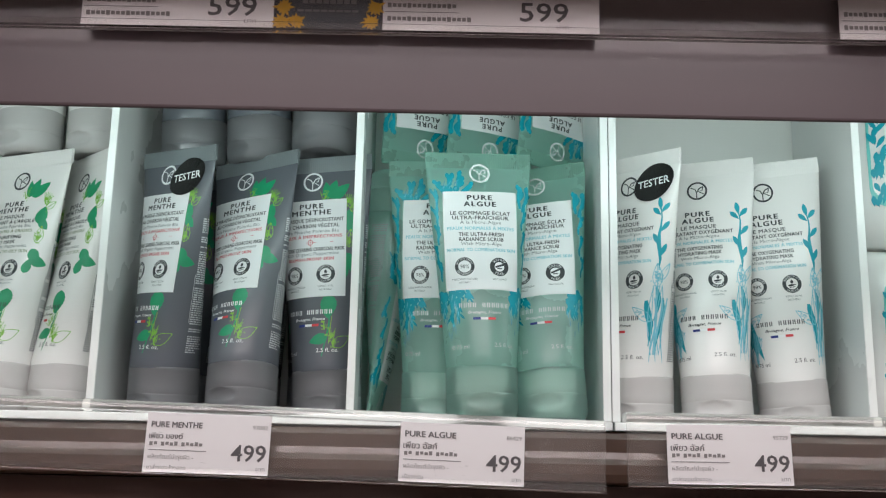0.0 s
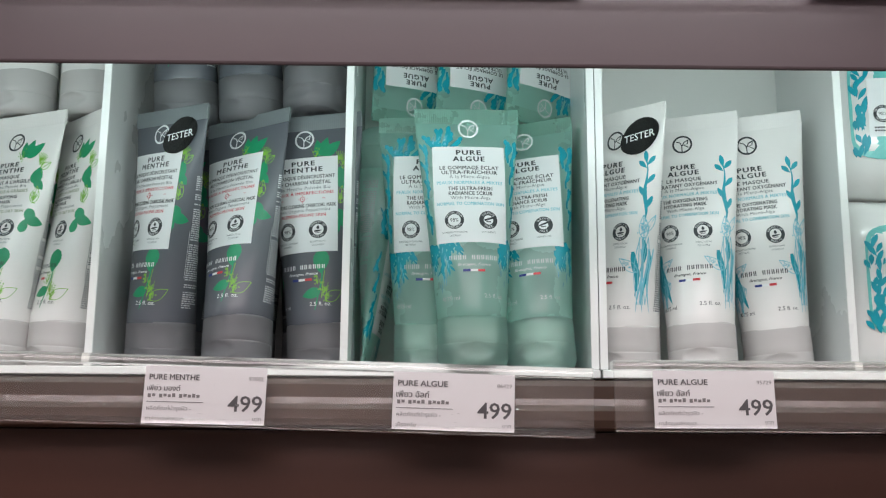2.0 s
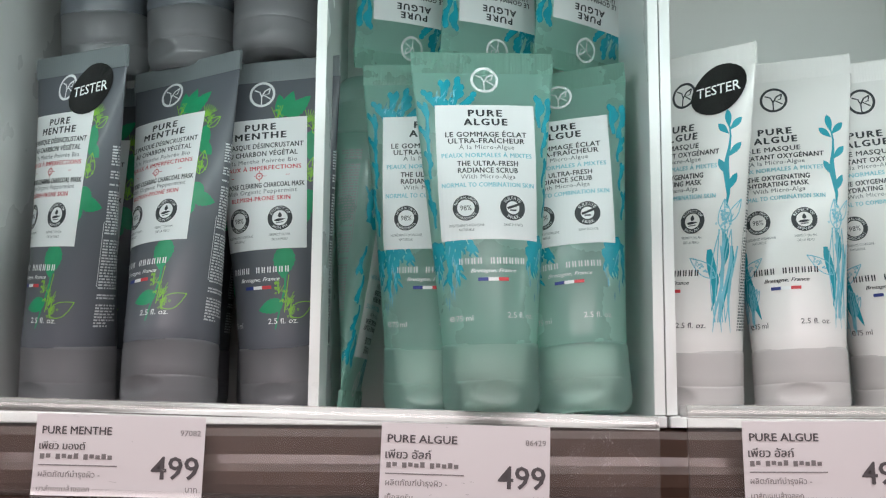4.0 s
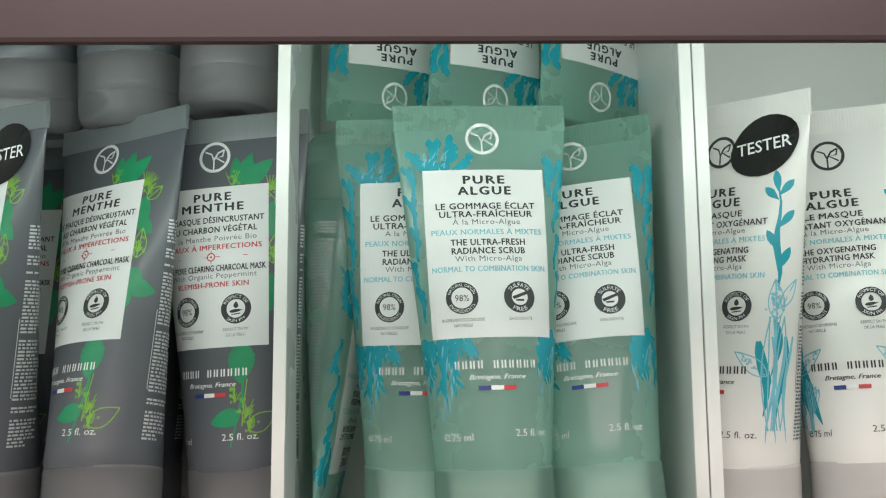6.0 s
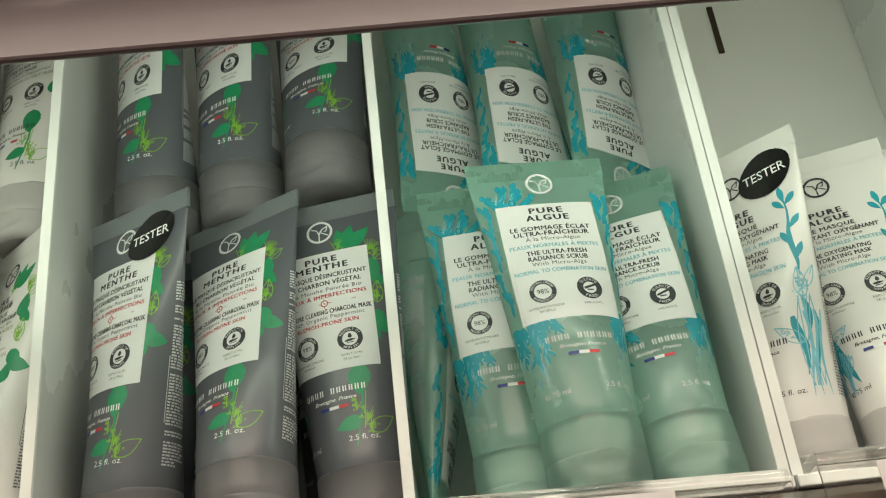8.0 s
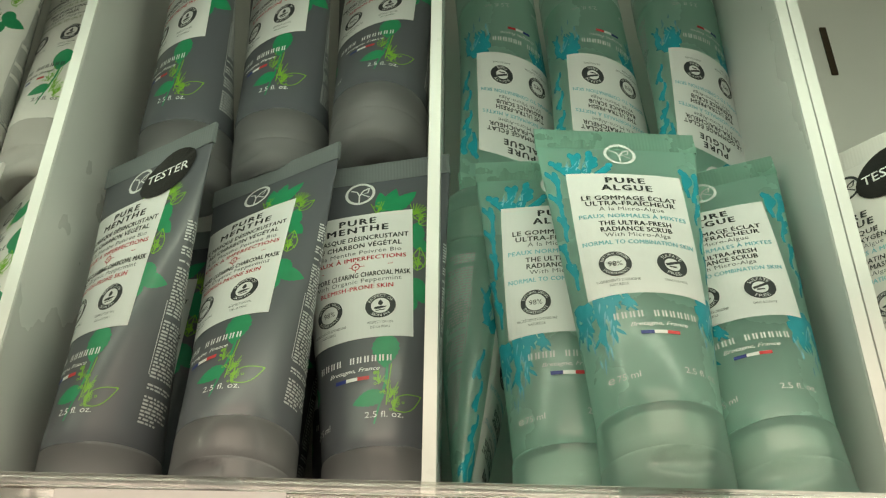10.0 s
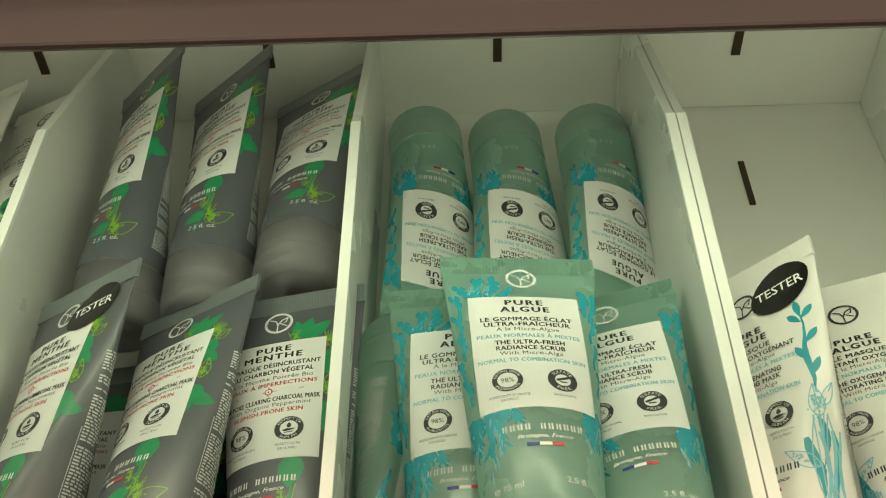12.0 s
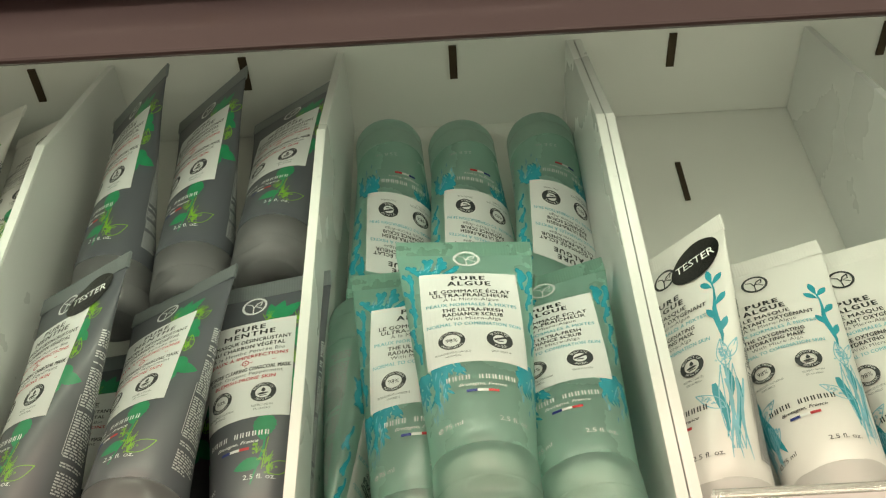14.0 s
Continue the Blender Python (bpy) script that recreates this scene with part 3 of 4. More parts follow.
def make_tube(kind):
    size_for(kind)
    PRINT_SHIFT[0] = SHIFT[kind]
    k = KINDS[kind]
    rnd = random.Random(kind)
    tube = empty("cosmetic_tube", k["label"], "cosmetic tube", "tubes on the shelf")
    body = raw("tube_body", *tube_body(), k["body"], tube, smooth=True)
    raw("crimped_seal", *seal_strip(), k["seal"], tube)
    cap = raw("flip_cap", *cap_shell(), k["cap"], tube, smooth=True)
    if k.get("core"):
        part("cap_core", cap_core(), k["core"], cap, smooth=True)
    host = tube
    if k["patch"]:
        host = print_on("paper_label", Sheet().rect(-LABEL_W / 2, LABEL_W / 2, LABEL_LOW, LABEL_TOP, 22, 14), 0.00016, LABEL, tube)
    dark, grey, accent, pale, over = Sheet(), Sheet(), Sheet(), Sheet(), Sheet()
    bold, vivid, heavy = Sheet(), Sheet(), Sheet()
    for sheet, du, dv in ((dark, -0.0002, 0.0001), (bold, 0.0002, 0.0), (heavy, 0.0, -0.00012)):
        sheet.text(k["title"][0], (du, lv(0.064) + dv), LABEL_W * 0.335, 0.0031, gap=1.25)
        sheet.text(k["title"][1], (du, lv(0.132) + dv), LABEL_W * (0.43 if len(k["title"][1]) < 6 else 0.56), 0.0031, gap=1.25)
    for f, line, w, tone in k["lines"]:
        (dark, grey, accent)[tone].text(line, (0, lv(f * 1.02)), LABEL_W * w, 0.0023 if tone == 0 else 0.0020, gap=1.08)
        if tone == 0:
            bold.text(line, (0.00015, lv(f * 1.02)), LABEL_W * w, 0.0023, gap=1.08)
            heavy.text(line, (0.00007, lv(f * 1.02) - 0.0001), LABEL_W * w, 0.0023, gap=1.08)
        if tone == 2:
            vivid.text(line, (0.00014, lv(f * 1.02)), LABEL_W * w, 0.0020, gap=1.08)
    if k["cross"]:
        c = (0, lv(0.445))
        accent.ring(c, 0.0012, 0.0016, 18)
        accent.disc(c, 0.0004, 8)
        for du, dv, w, h in ((0.0075, 0, 0.0125, 0.00022), (-0.0075, 0, 0.0125, 0.00022), (0, 0.0019, 0.00025, 0.0014), (0, -0.0019, 0.00025, 0.0014)):
            accent.bar((c[0] + du, c[1] + dv), w, h)
    for u, mark, note in zip((-0.0098, 0.0095), k["marks"], k["notes"]):
        seal_mark(dark, pale, over, (u, lv(0.772)), mark)
        for i, line in enumerate(note):
            if line:
                grey.text(line, (u, lv(0.895 + 0.034 * i)), 0.0005 * 1.35 * len(line), 0.0011)
    print_on("dark_lettering", dark, 0.0003, INK, host)
    print_on("bold_lettering", bold, 0.00034, INK, host)
    print_on("heavy_lettering", heavy, 0.00038, INK, host)
    print_on("grey_lettering", grey, 0.0003, INK_GREY, host)
    print_on("coloured_lettering", accent, 0.0003, k["accent"], host)
    print_on("bold_coloured_lettering", vivid, 0.00034, k["accent"], host)
    print_on("mark_lettering", pale, 0.00042, LABEL, host)
    if over.faces:
        print_on("mark_strokes", over, 0.00054, INK, host)
    ink = Sheet()
    round_mark(ink, (0.0005, 0.1402))
    for i in range(11):
        if i != 4:
            for du in (-0.00052, 0.00052):
                ink.bar((-0.0128 + 0.00255 * i + du, 0.0606), 0.00055, 0.0026)
    ink.text("Bretagne, France", (0.0003, 0.0563), 0.0185, 0.0017, shear=0.35)
    ink.text("Bretagne, France", (0.00042, 0.0563), 0.0185, 0.0017, shear=0.35)
    ink.text("75 ml", (-0.0125, 0.0375), 0.0075, 0.0024)
    ink.text("e", (-0.0184, 0.0376), 0.0026, 0.0034)
    ink.text("2.5 fl. oz.", (0.0112, 0.0385), 0.0125, 0.0024)
    fine = Sheet()
    z = 0.112
    while z > 0.036:
        u, end = 0.0325, 0.0425 - (rnd.uniform(0, 0.004) if rnd.random() < 0.3 else 0)
        while u < end:
            w = rnd.uniform(0.0007, 0.0026)
            fine.bar((u + w / 2, z), w, 0.0007)
            u += w + rnd.uniform(0.0003, 0.0007)
        z -= 0.00125 if rnd.random() < 0.92 else 0.0030
    for u in (0.0319, 0.0432):
        fine.bar((u, 0.0665), 0.00025, 0.027)
    for v in (0.0530, 0.0800):
        fine.bar((0.03755, v), 0.0112, 0.00025)
    tagged(print_on("fine_print", fine, 0.00022, PRINT_FAINT if k["patch"] else INK_GREY, tube), kind="stuff")
    tagged(print_on("print", ink, 0.00022, k["ink"], tube, "maker's mark as plain bars and volume lettering"), kind="stuff")
    flag = {PRINT_BLUE: -0.0041, PRINT_WHITE: 0.0, PRINT_RED: 0.0041}
    for m, du in flag.items():
        print_on("flag_bar", Sheet().rect(du - 0.00205, du + 0.00205, 0.0523, 0.0537, 3, 1), 0.00024, m, tube)
    a, b = Sheet(), Sheet()
    if k["prints"] == "mint":
        mint_sprigs(a, b, rnd)
        tagged(print_on("mint_leaf_print", a, 0.00010, MINT, tube), kind="stuff")
        tagged(print_on("bud_print", b, 0.00012, LIME, tube), kind="stuff")
    else:
        (sea_fronds if k["prints"] == "frond" else sea_stems)(a, b, rnd)
        tagged(print_on("seaweed_print", a, 0.00010, TEAL, tube), kind="stuff")
        tagged(print_on("fine_seaweed_print", b, 0.00012, SKY, tube), kind="stuff")
    PRINT_SHIFT[0] = 0.0
    return tube


PROTOS = {}


def put_tube(kind, x, y, z, yaw=0.0, back=0.0, side=0.0, upside=False, label=""):
    """Stands a tube at its foot: yaw turns its face to the right, back leans it away, side leans it to the right."""
    m = pose(x, y, z) @ pose(0, 0, 0, -back, side, 0) @ pose(0, 0, 0, 0, 0, yaw)
    if upside:
        m = pose(x, y, z) @ pose(0, 0, 0, -back, side, 0) @ pose(0, 0, HEIGHTS[kind], 0, 180, -yaw)
    if kind not in PROTOS:
        PROTOS[kind] = make_tube(kind)
        PROTOS[kind].matrix_basis = m
        ob = PROTOS[kind]
    else:
        ob = copy_thing(PROTOS[kind], m)
    return tagged(ob, label) if label else ob


def tester_sticker(tube, u, z, kind):
    size_for(kind)
    PRINT_SHIFT[0] = 0.0
    s = Sheet()
    n = 26
    pts = [(0, 0)]
    for ring in (0.5, 1.0):
        pts += [(ring * (0.0128 + 0.0008 * math.sin(a * 2)) * math.cos(a), ring * 0.0112 * math.sin(a) + ring * 0.0015 * math.cos(a)) for a in [2 * math.pi * i / n for i in range(n)]]
    faces = [(0, 1 + i, 1 + (i + 1) % n) for i in range(n)] + [(1 + i, 1 + n + i, 1 + n + (i + 1) % n, 1 + (i + 1) % n) for i in range(n)]
    s.add(pts, faces, (u, z))
    st = print_on("tester_sticker", s, 0.0005, BLACK_GLOSS, tube, "glossy black oval tester sticker")
    print_on("sticker_lettering", Sheet().text("TESTER", (u, z), 0.0205, 0.0046, turn=0.1, fat=0.008), 0.00062, PRINT_WHITE, st)


# ---- shelf structure ----
Z0, ZC, YB, YF = 1.331, 1.687, 0.690, 0.590


def structure():
    # back panel with an upright slot a bay, ceiling panel with a row of slots
    xs = [-0.238, -0.109, 0.0195, 0.1535, 0.283]
    tagged(boxed("wall_back", -0.47, 0.47, YB, YB + 0.012, Z0 - 0.05, ZC + 0.012, BACK_WHITE), "white painted slotted back panel of the shelf", "wall", kind="structure")
    tagged(boxed("ceiling", -0.47, 0.47, 0.4815, YB - 0.0005, ZC, ZC + 0.012, BACK_WHITE), "white slotted underside of the shelf above", "ceiling", kind="structure")
    for x in xs:
        if x > 0.1:
            tagged(boxed("slot", x - 0.0016, x + 0.0016, YB - 0.0012, YB + 0.001, 1.604, 1.638, SLOT_DARK), "dark upright bracket slot in the back panel", "slot", "panel slots", "structure")
        tagged(boxed("slot", x - 0.0024, x + 0.0024, 0.628, 0.652, ZC - 0.0012, ZC + 0.001, SLOT_DARK), "dark bracket slot in the underside panel", "slot", "panel slots", "structure")
    # trays: two units that meet at a double divider
    for x0, x1, ends in ((-0.335, 0.0928, (-0.333, 0.0905)), (0.0940, 0.47, (0.0953, 0.380))):
        tray = empty("shelf_tray", "white acrylic tray unit standing on the brown shelf", "shelf tray", "tray units")
        boxed("tray_floor", x0, x1, 0.5862, YB - 0.001, 1.3265, Z0, WHITE_ACRYLIC, tray, 0.0006)
        mids = (-0.1890, -0.0485) if x0 < 0 else (0.2343,)
        for x in (*ends, *mids):
            prof = [(YF, Z0), (YF, 1.562), (0.628, ZC - 0.001), (YB - 0.001, ZC - 0.001), (YB - 0.001, Z0)]
            d = part("divider", extruded(prof, x - 0.0022, x + 0.0022, 0.0005), WHITE_ACRYLIC, tray)
            boxed("bright_edge", x - 0.0021, x + 0.0021, YF - 0.0012, YF - 0.0002, Z0 + 0.0005, 1.561, EDGE_WHITE, d)
    # mauve fascia over the opening
    tagged(boxed("fascia", -0.6, 0.6, 0.4742, 0.4772, 1.463, 1.574, MAUVE, None, 0.0014), "mauve laminate fascia over the shelf opening", "fascia", kind="structure")
    # brown shelf below
    tagged(part("shelf_board", extruded([(0.76, 1.3262), (0.590, 1.3262), (0.5875, 1.3250), (0.5862, 1.3220), (0.5860, 1.3150), (0.5850, 1.3115), (0.5835, 1.3085), (0.5835, 1.3035), (0.5850, 1.2995), (0.5880, 1.2982), (0.76, 1.2982)], -0.6, 0.6), BROWN_EDGE), "dark brown glossy shelf board under the trays", "shelf", kind="structure")
    tagged(boxed("wall_lower", -0.6, 0.6, 0.605, 0.76, 0.0, 1.2975, BROWN), "dark brown veneered front below the shelf", "wall", kind="structure")
    # unseen overhang, added to shade the upper tags and fascia from the shop light
    tagged(boxed("wall_upper_shade_block", -0.6, 0.6, 0.3780, 0.4738, 1.5560, 2.8, SHOP_WALL), "unseen plain wall added above the shelf", "wall", kind="structure")
    tagged(boxed("fascia_top", -0.6, 0.6, 0.4744, 0.4774, 1.5745, 1.6995, MAUVE), "mauve laminate fascia behind the upper tags", "fascia", kind="structure")
    tagged(boxed("wall_upper_back", -0.6, 0.6, 0.4775, 0.76, 1.70, 2.8, SHOP_WALL), "unseen plain wall added above the shelf", "wall", kind="structure")
    for s in (-1, 1):
        tagged(boxed("side_panel", min(s * 0.48, s * 0.5), max(s * 0.48, s * 0.5), 0.4815, 0.76, 1.3265, 1.70, WHITE_ACRYLIC), "white end panel of the shelf unit", "side panel", kind="structure")
    # the shop round about
    tagged(boxed("floor", -3, 3, -3, 0.76, -0.05, 0.0, FLOOR_TILE), "plain shop floor", "floor", kind="structure")
    tagged(boxed("ceiling_shop", -3, 3, -3, 0.76, 2.8, 2.85, SHOP_WALL), "plain shop ceiling", "ceiling", kind="structure")
    tagged(boxed("wall_south", -3, 3, -3.1, -3, 0, 2.8, SHOP_WALL), "plain shop wall", "wall", kind="structure")
    for n, s in (("wall_west", -1), ("wall_east", 1)):
        tagged(boxed(n, min(s * 3, s * 3.1), max(s * 3, s * 3.1), -3, 0.76, 0, 2.8, SHOP_WALL), "plain shop wall", "wall", kind="structure")
        tagged(boxed("wall_north", min(s * 0.6, s * 3), max(s * 0.6, s * 3), 0.62, 0.76, 0, 2.8, SHOP_WALL), "plain shop wall", "wall", kind="structure")


structure()


def led_strip():
    lamp = empty("led_strip", "slim white light strip behind the fascia", "lamp")
    boxed("housing", -0.42, 0.46, 0.4774, 0.4835, 1.482, 1.498, EDGE_WHITE, lamp)
    boxed("diffuser", -0.41, 0.45, 0.4835, 0.4843, 1.4845, 1.4955, glowing("led_diffuser", (0.92, 1.0, 0.97), 5.0), lamp)


led_strip()


# ---- price strips and tags ----
def price_strip(x0, x1, y, z0, z1, tilt, group, lip=0.013, roll=0.0, sheet=None):
    strip = empty("price_strip", "clear acrylic price strip on the shelf front, scuffed", "price strip", group)
    mid = (x0 + x1) / 2
    x0, x1 = x0 - mid, x1 - mid
    m = pose(mid, y, z1, tilt, roll, 0)
    h = z0 - z1
    a = part("front_sheet", extruded([(0.0010, 0.0004), (0.0010, h), (-0.0003, h), (-0.0003, 0.0004)], x0, x1), sheet or HAZED, strip)
    b = part("top_lip", extruded([(-0.0008, 0.0006), (-0.0008, 0.0022), (-0.0003, 0.0042), (0.0007, 0.0056), (0.0020, 0.0060), (lip, 0.0060), (lip, 0.0012), (0.0022, 0.0012), (0.0016, 0.0006)], x0, x1, 0.0004), CLEAR_SCUFFED, strip)
    c = part("bottom_fold", extruded([(0.0008, h - 0.0014), (-0.0030, h - 0.0014), (-0.0036, h - 0.0008), (-0.0036, h + 0.0026), (-0.0028, h + 0.0026), (-0.0026, h - 0.0002), (0.0008, h - 0.0002)], x0, x1), CLEAR, strip)
    c.visible_shadow = False
    for o in (a, b):
        o.visible_shadow = False
    strip.matrix_basis = m
    return strip


STRIP_Y = 0.5745
price_strip(-0.335, 0.0873, STRIP_Y, 1.2995, 1.3300, -3, "lower price strips", roll=1.3)
price_strip(0.0980, 0.47, STRIP_Y, 1.2985, 1.3300, -3, "lower price strips")
price_strip(-0.45, 0.50, 0.4639, 1.4985, 1.5400, 2, "upper price strips", 0.004, sheet=CLEAR)


def flat(name, sheet, lift, material, parent):
    return raw(name, [(u, -lift, v) for u, v in sheet.pts], sheet.faces, material, parent)


def price_tag(x, y, z, roll, name, thai, code, foot, price="499", w=0.0648, h=0.0306, tilt=-3):
    tag = empty("price_tag", "white printed price tag in a clear strip", "price tag", "price tags")
    boxed("card", -w / 2, w / 2, 0, 0.0004, -h, 0, CARD, tag)
    dark, grey, bold = Sheet(), Sheet(), Sheet()
    if name:
        dark.text(name, (-w / 2 + 0.002 + 0.0137, -0.0060), 0.0265, 0.0031)
        bold.text(name, (-w / 2 + 0.0159, -0.0061), 0.0265, 0.0031)
        bold.text(thai, (-w / 2 + 0.0107, -0.0118), 0.0175, None)
        grey.text(thai, (-w / 2 + 0.0105, -0.0118), 0.0175, None)
        grey.text(code, (w / 2 - 0.0055, -0.0062), 0.0078, 0.0022)
    for v, ws in ((-0.0160, (0.006, 0.010, 0.012)),):
        u = -w / 2 + 0.0022
        for b in ws:
            for k in range(max(1, int(b / 0.0024))):
                grey.bar((u + 0.001, v + 0.0003 * (k % 2)), 0.0017, 0.0015 + 0.0005 * (k % 3 == 0))
                u += 0.0023
            u += 0.0014
    grey.bar((-w / 2 + 0.0170, -0.0192), 0.030, 0.00035)
    for v, line, wide in ((-0.0228, "ผลิตภัณฑ์บำรุงผิว -", 0.0235), (-0.0278, foot, 0.0105 if len(foot) < 12 else 0.0200)):
        grey.text(line, (-w / 2 + 0.0022 + wide / 2, v), wide, None)
    dark.text(price, (w / 2 - 0.0108, -0.0195), 0.0180, 0.0088, fat=0.008)
    grey.text("บาท", (w / 2 - 0.004, -0.0275), 0.0045, None)
    bold.text(price, (w / 2 - 0.01055, -0.0195), 0.0180, 0.0088)
    flat("dark_lettering", dark, 0.00025, CARD_INK, tag)
    flat("bold_lettering", bold, 0.00031, CARD_INK, tag)
    tagged(flat("grey_lettering", grey, 0.00025, CARD_GREY, tag), kind="stuff")
    tag.matrix_basis = pose(x, y, z, tilt, roll, 0)
    return tag


price_tag(-0.1200, STRIP_Y - 0.0014, 1.3300, 0.9, "PURE MENTHE", "เพียว มองต์", "97082", "มาส์กแบบล้างออก")
price_tag(0.0124, STRIP_Y - 0.0014, 1.3275, 1.4, "PURE ALGUE", "เพียว อัลก์", "86429", "เนื้อสครับ")
price_tag(0.1510, STRIP_Y - 0.0014, 1.3298, -0.3, "PURE ALGUE", "เพียว อัลก์", "95729", "มาส์กแบบล้างออก")


def scuff_marks():
    """Flecks and scratches on the end of the clear strip."""
    rnd, marks = random.Random(11), Sheet()
    for i in range(170):
        a = rnd.uniform(0, 2 * math.pi)
        r = rnd.gauss(1.0, 0.12) if i % 3 else rnd.uniform(0, 1)
        marks.bar((0.0660 + 0.0125 * r * math.cos(a), -0.0145 + 0.0095 * r * math.sin(a)), rnd.uniform(0.0002, 0.0007), rnd.uniform(0.0001, 0.00025), rnd.uniform(0, 3.1))
    for i in range(60):
        marks.bar((rnd.uniform(-0.083, -0.023), rnd.uniform(-0.029, -0.002)), rnd.uniform(0.00015, 0.0005), rnd.uniform(0.0001, 0.0003), rnd.uniform(0, 3.1))
    for i in range(40):
        marks.bar((rnd.uniform(-0.25, 0.085), rnd.uniform(-0.029, -0.002)), rnd.uniform(0.0003, 0.003), 0.00012, rnd.uniform(-0.3, 0.3))
    ob = flat("scuff_marks", marks, 0.0, SCUFF_GREY, None)
    ob.matrix_basis = pose(0, STRIP_Y - 0.0022, 1.3290, -3, 1.3, 0)
    return tagged(ob, "fine white scuffs and scratches on the clear strip", "scuff marks", kind="stuff")


scuff_marks()


def upper_tag(x0, x1, price_x):
    """A tag of the shelf above, of which the lower part shows."""
    tag = empty("price_tag", "white price tag on the shelf above", "price tag", "upper price tags")
    boxed("card", x0, x1, 0, 0.0004, 0.0005, 0.0370, CARD, tag)
    dark, grey = Sheet(), Sheet()
    if price_x:
        dark.text("599", (price_x, 0.0108), 0.0225, 0.0095, fat=0.01)
        grey.text("บาท", (price_x + 0.0085, 0.0035), 0.0055, None)
    for v, n in ((0.0130, 14), (0.0065, 17)):
        for k in range(n):
            grey.bar((x0 + 0.003 + 0.0023 * k, v), 0.0018, 0.0018 if k % 4 else 0.0023)
    grey.bar((x0 + 0.018, 0.0098), 0.034, 0.00035)
    flat("dark_lettering", dark, 0.00025, CARD_INK, tag)
    tagged(flat("grey_lettering", grey, 0.00025, CARD_GREY, tag), kind="stuff")
    tag.matrix_basis = pose(0, 0.4664, 1.4990, 2)


upper_tag(-0.169, -0.0805, -0.0995)
upper_tag(-0.0300, 0.070, 0.0445)
upper_tag(0.181, 0.275, 0)


def promo_card():
    card = empty("promotional_card", "dark card printed with yellow flowers", "card")
    boxed("card", -0.0800, -0.0305, 0, 0.0004, 0.0005, 0.0370, CARD_DARK, card)
    rnd, petals, bars = random.Random(5), Sheet(), Sheet()
    for cx, cz in ((-0.0765, 0.0035), (-0.0700, 0.0040), (-0.0760, 0.0110), (-0.0350, 0.0040), (-0.0335, 0.0115)):
        for i in range(12):
            petals.leaf((cx, cz), rnd.uniform(0.003, 0.0055), 0.0018, i * 0.5236, n=4)
    for k in range(8):
        bars.bar((-0.066 + 0.0032 * k, 0.0150), 0.0026, 0.004)
        bars.bar((-0.068 + 0.0036 * k, 0.0095), 0.003, 0.0011)
    tagged(flat("flower_print", petals, 0.0003, CARD_YELLOW, card), kind="stuff")
    flat("lettering", bars, 0.00025, CARD_GREY, card)
    card.matrix_basis = pose(0, 0.4664, 1.4990, 2)


promo_card()


# ---- tubes bay by bay ----
def tubes():
    G, B, A, W, C = "charcoal", "charcoal_back", "scrub", "mask", "clay"
    put_tube(C, -0.2544, 0.6257, Z0, -22.4, 3.1, 1.1)
    put_tube(C, -0.2180, 0.6295, Z0, -45.0, 1.3, 1.5)
    put_tube(G, -0.1100, 0.6036, Z0, -27.2, 6.4, -0.8)
    put_tube(G, -0.0638, 0.6238, Z0, -8.6, -1.5, -3.3)
    put_tube(A, -0.0023, 0.6205, Z0, -3.1, -2.3, -0.1)
    put_tube(A, 0.0232, 0.5928, Z0, 5.1, 1.9, -1.6)
    put_tube(A, 0.0627, 0.6027, Z0, -14.8, 7.0, -3.6)
    put_tube(W, 0.1570, 0.6157, Z0, -18.3, 3.4, -1.0)
    put_tube(W, 0.2048, 0.6264, Z0, -13.3, -1.2, -4.7)
    # the row stacked on top and what it stands on
    put_tube(B, -0.1545, 0.6411, 1.4845, -46.0, -9.3, -1.6)
    put_tube(B, -0.1130, 0.6344, 1.4845, -40.0, -4.9, -2.2)
    put_tube(B, -0.0722, 0.6205, 1.4872, -30.0, 4.0, -0.3)
    put_tube(A, -0.0122, 0.6558, 1.4915, -29.3, 3.8, -3.7, upside=True)
    put_tube(A, 0.0286, 0.6512, 1.4893, -27.2, 6.3, -2.8, upside=True)
    put_tube(A, 0.0700, 0.6488, 1.4893, -33.4, 6.4, -0.6, upside=True)
    put_tube(A, -0.0385, 0.645, Z0, -86, 0, 4.3, upside=True, label="upside-down aqua scrub tube turned sideways behind the others")
    for x in (-0.162, -0.118, -0.074):
        put_tube(G, x, 0.668, Z0, -10, 0, 0)
    for x in (0.023, 0.066):
        put_tube(A, x, 0.668, Z0, -5, 0, 0, upside=True)
    for x in (-0.300, -0.257, -0.214):
        put_tube(C, x, 0.668, Z0, -15, 0, 0)
        put_tube(C, x - 0.002, 0.646, 1.4905, -25, -2, 0)
    # testers, with their stickers
    t = put_tube(G, -0.1577, 0.6209, Z0, -33.3, -4.4, 0.8, label="charcoal grey tester tube with black oval tester sticker")
    tester_sticker(t, 0.0165 + SHIFT["charcoal"], 0.138, G)
    t = put_tube(W, 0.1138, 0.6239, Z0, -45.3, -3.1, -0.1, label="white tester tube with black oval tester sticker")
    tester_sticker(t, 0.0175 + SHIFT["mask"], 0.1405, W)


tubes()


# ---- wipes packs in the next bay ----
PACK = mat("white_film", (0.80, 0.80, 0.78), 0.22, vary=0.03, scale=30, bump=0.25, bscale=45, coat=0.4)
PACK_AQUA = mat("aqua_print", (0.16, 0.55, 0.52), 0.3, vary=0.1, scale=40)


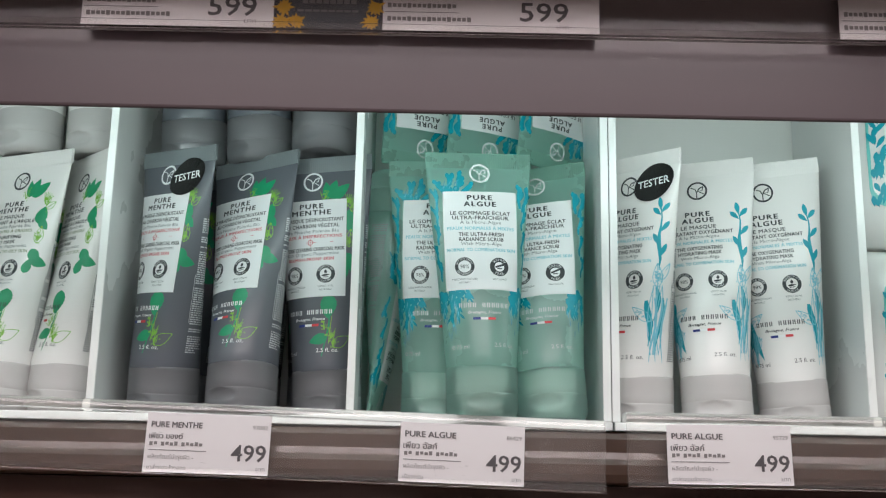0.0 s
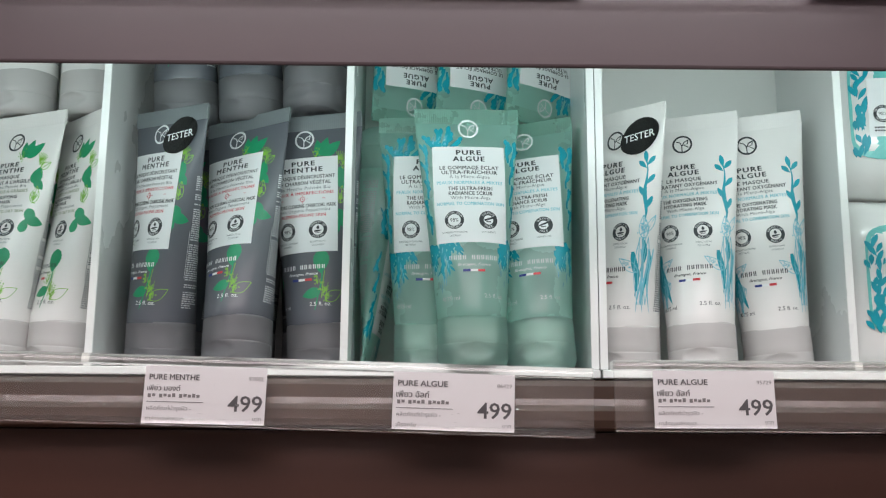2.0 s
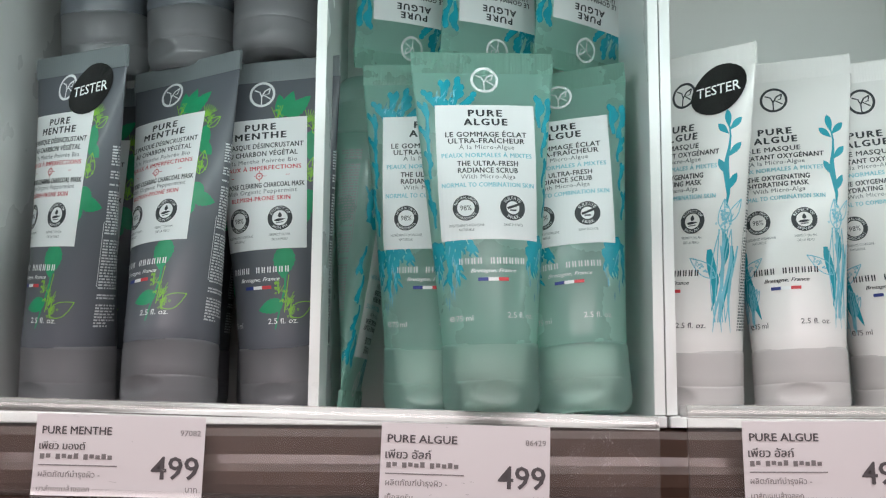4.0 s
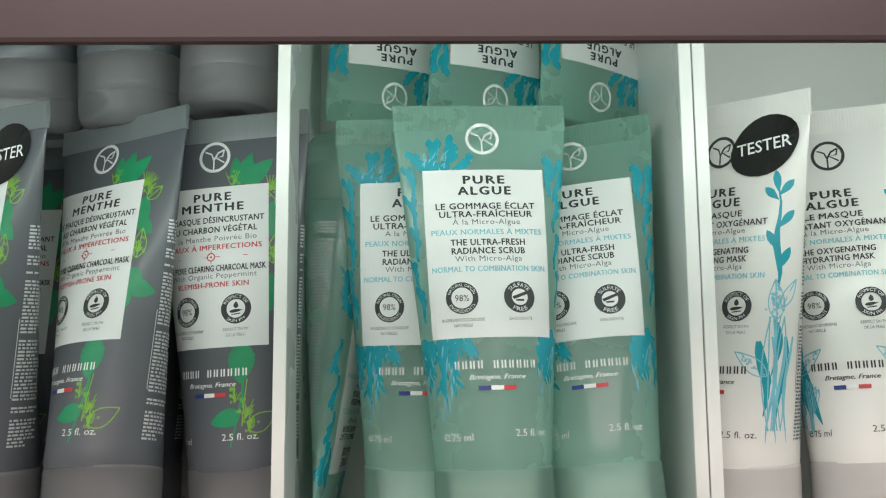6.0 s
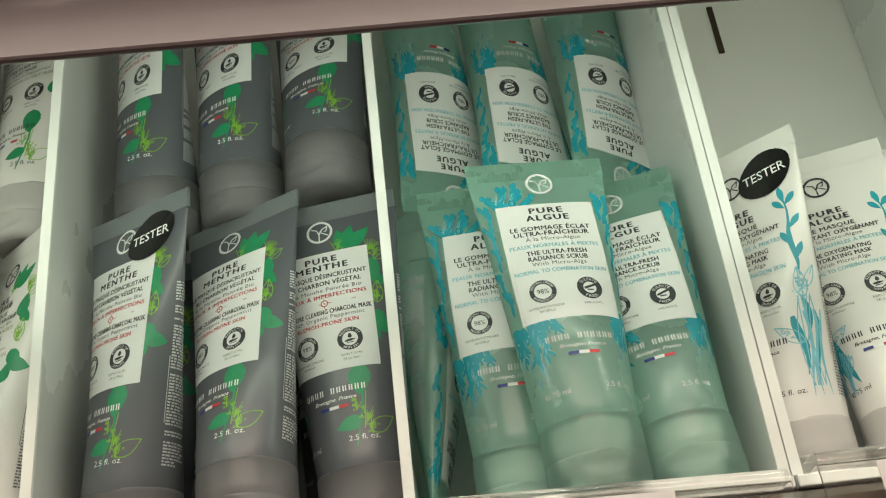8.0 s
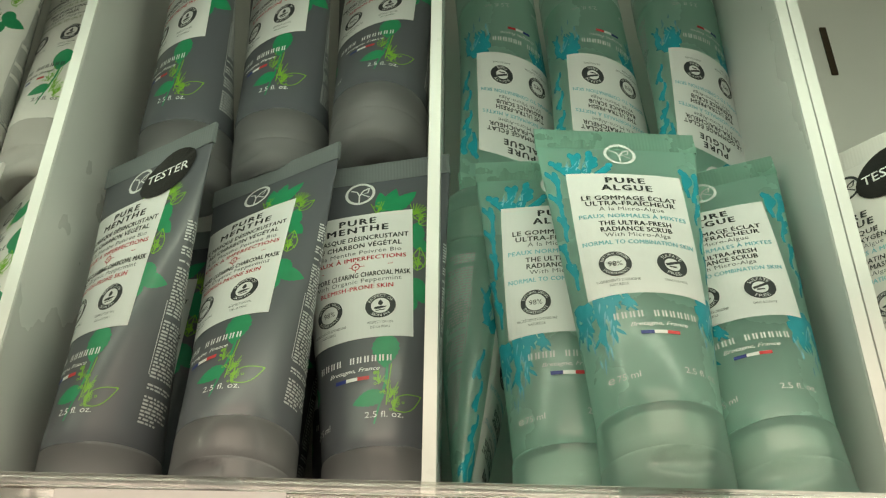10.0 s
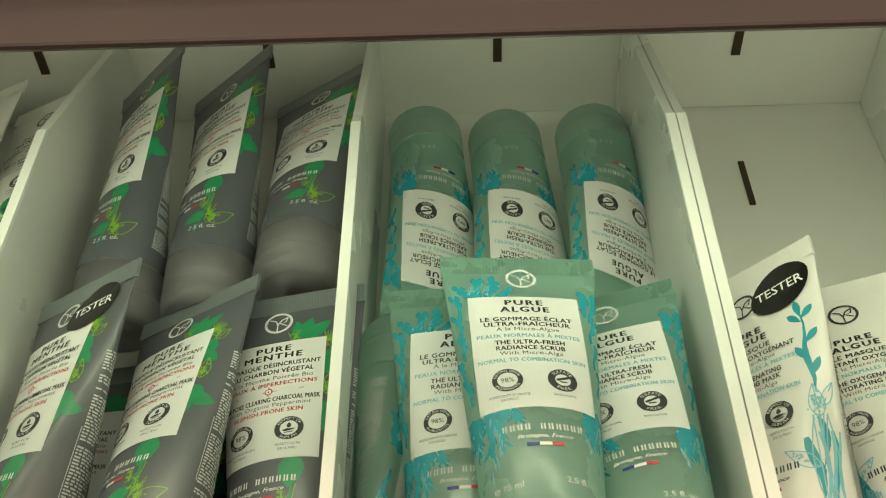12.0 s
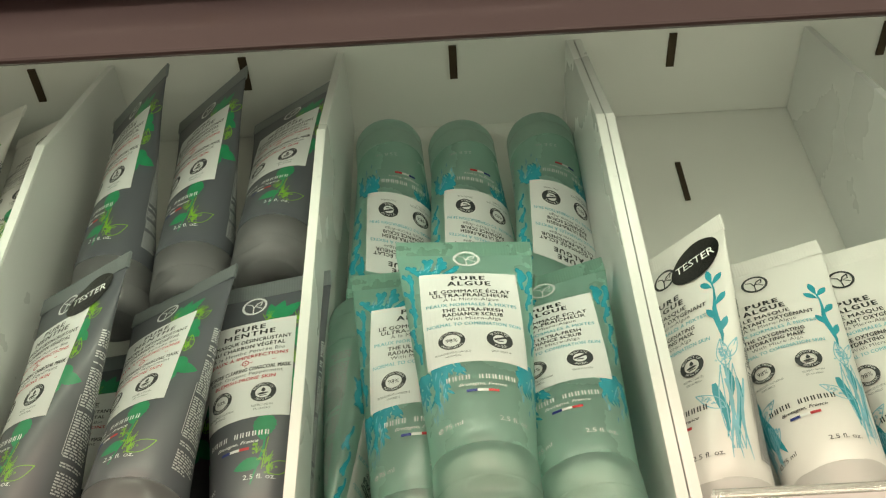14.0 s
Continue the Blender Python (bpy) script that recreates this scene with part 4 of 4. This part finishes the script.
def wipes_pack(x0, x1, y, z0, z1, label):
    pack = empty("wipes_pack", label, "wipes pack", "wipes packs")
    nu, nv, th = 28, 20, 0.026

    def skin(u, v, lift=0.0):
        a = max(0.0, 1 - abs(2 * u - 1) ** 5) ** 0.5 * max(0.0, 1 - abs(2 * v - 1) ** 4) ** 0.5
        wrinkle = 0.0012 * math.sin(u * 37) * abs(2 * v - 1) ** 6
        return (x0 + u * (x1 - x0), -th * a - lift + wrinkle, z0 + v * (z1 - z0))

    verts = [skin(i / nu, j / nv) for j in range(nv + 1) for i in range(nu + 1)]
    k = len(verts)
    verts += [(x, -yy, z) for x, yy, z in verts]
    w = nu + 1
    faces = [(j * w + i, j * w + i + 1, (j + 1) * w + i + 1, (j + 1) * w + i) for j in range(nv) for i in range(nu)]
    faces += [tuple(k + q for q in reversed(f)) for f in faces]
    raw("film", verts, faces, PACK, pack, smooth=True)

    def lay(name, sheet, lift, material, parent):
        pts = [skin((u - x0) / (x1 - x0), (v - z0) / (z1 - z0), lift) for u, v in sheet.pts]
        return raw(name, pts, sheet.faces, material, parent)

    u0, u1, v0, v1 = x0 + 0.0125, x1 - 0.0125, z0 + 0.021, z1 - 0.018
    n, pts = 32, []
    for i in range(n):
        a = 2 * math.pi * i / n
        c, q = math.cos(a), math.sin(a)
        pts.append((((u0 + u1) / 2) + (u1 - u0) / 2 * math.copysign(abs(c) ** 0.28, c), (v0 + v1) / 2 + (v1 - v0) / 2 * math.copysign(abs(q) ** 0.28, q)))
    mid = ((u0 + u1) / 2, (v0 + v1) / 2)
    allp = [mid]
    for f in (0.35, 0.7, 1.0):
        allp += [(mid[0] + (p[0] - mid[0]) * f, mid[1] + (p[1] - mid[1]) * f) for p in pts]
    fs = [(0, 1 + i, 1 + (i + 1) % n) for i in range(n)]
    for r in range(2):
        o, p = 1 + r * n, 1 + (r + 1) * n
        fs += [(o + i, p + i, p + (i + 1) % n, o + (i + 1) % n) for i in range(n)]
    field = lay("printed_field", Sheet().add(allp, fs), 0.0004, PACK_AQUA, pack)
    panel = lay("white_panel", Sheet().rect(u0 + 0.010, u1 - 0.010, v0 + 0.014, v1 - 0.016, 12, 6), 0.0008, LABEL, pack)
    rnd, fronds, dark, pale = random.Random(label), Sheet(), Sheet(), Sheet()
    for i in range(46):
        side = i % 3
        u = u0 + rnd.uniform(0.0015, 0.009) if side else rnd.uniform(u0 + 0.004, u1 - 0.004)
        v = rnd.uniform(v0 + 0.002, v1 - 0.014) if side else v0 + rnd.uniform(0.001, 0.004)
        fronds.leaf((u, v), rnd.uniform(0.006, 0.011), 0.0028, rnd.uniform(-0.7, 0.7), n=6, blunt=1.3)
    tagged(lay("seaweed_print", fronds, 0.0006, TEAL, field), kind="stuff")
    dark.text("PURE", (mid[0], v1 - 0.022), 0.014, 0.003, fat=0.01)
    dark.text("LES LINGETTES", (mid[0], v1 - 0.0285), 0.034, 0.0023)
    seal_mark(dark, pale, pale, (u0 + 0.018, v0 + 0.028), "98")
    for r in range(2):
        for c in range(7):
            dark.bar((u0 + 0.0135 + 0.0016 * c, v0 + 0.0195 - 0.002 * r), 0.0012, 0.0009)
    lay("dark_lettering", dark, 0.0011, INK, panel)
    lay("mark_lettering", pale, 0.0013, LABEL, panel)
    pack.matrix_basis = pose(0, y, 0)


wipes_pack(0.2385, 0.3750, 0.627, Z0 + 0.001, Z0 + 0.1060, "white film pack of wipes with aqua seaweed print")
wipes_pack(0.2370, 0.3760, 0.632, Z0 + 0.1065, Z0 + 0.2120, "white film pack of wipes with aqua print lying on another pack")
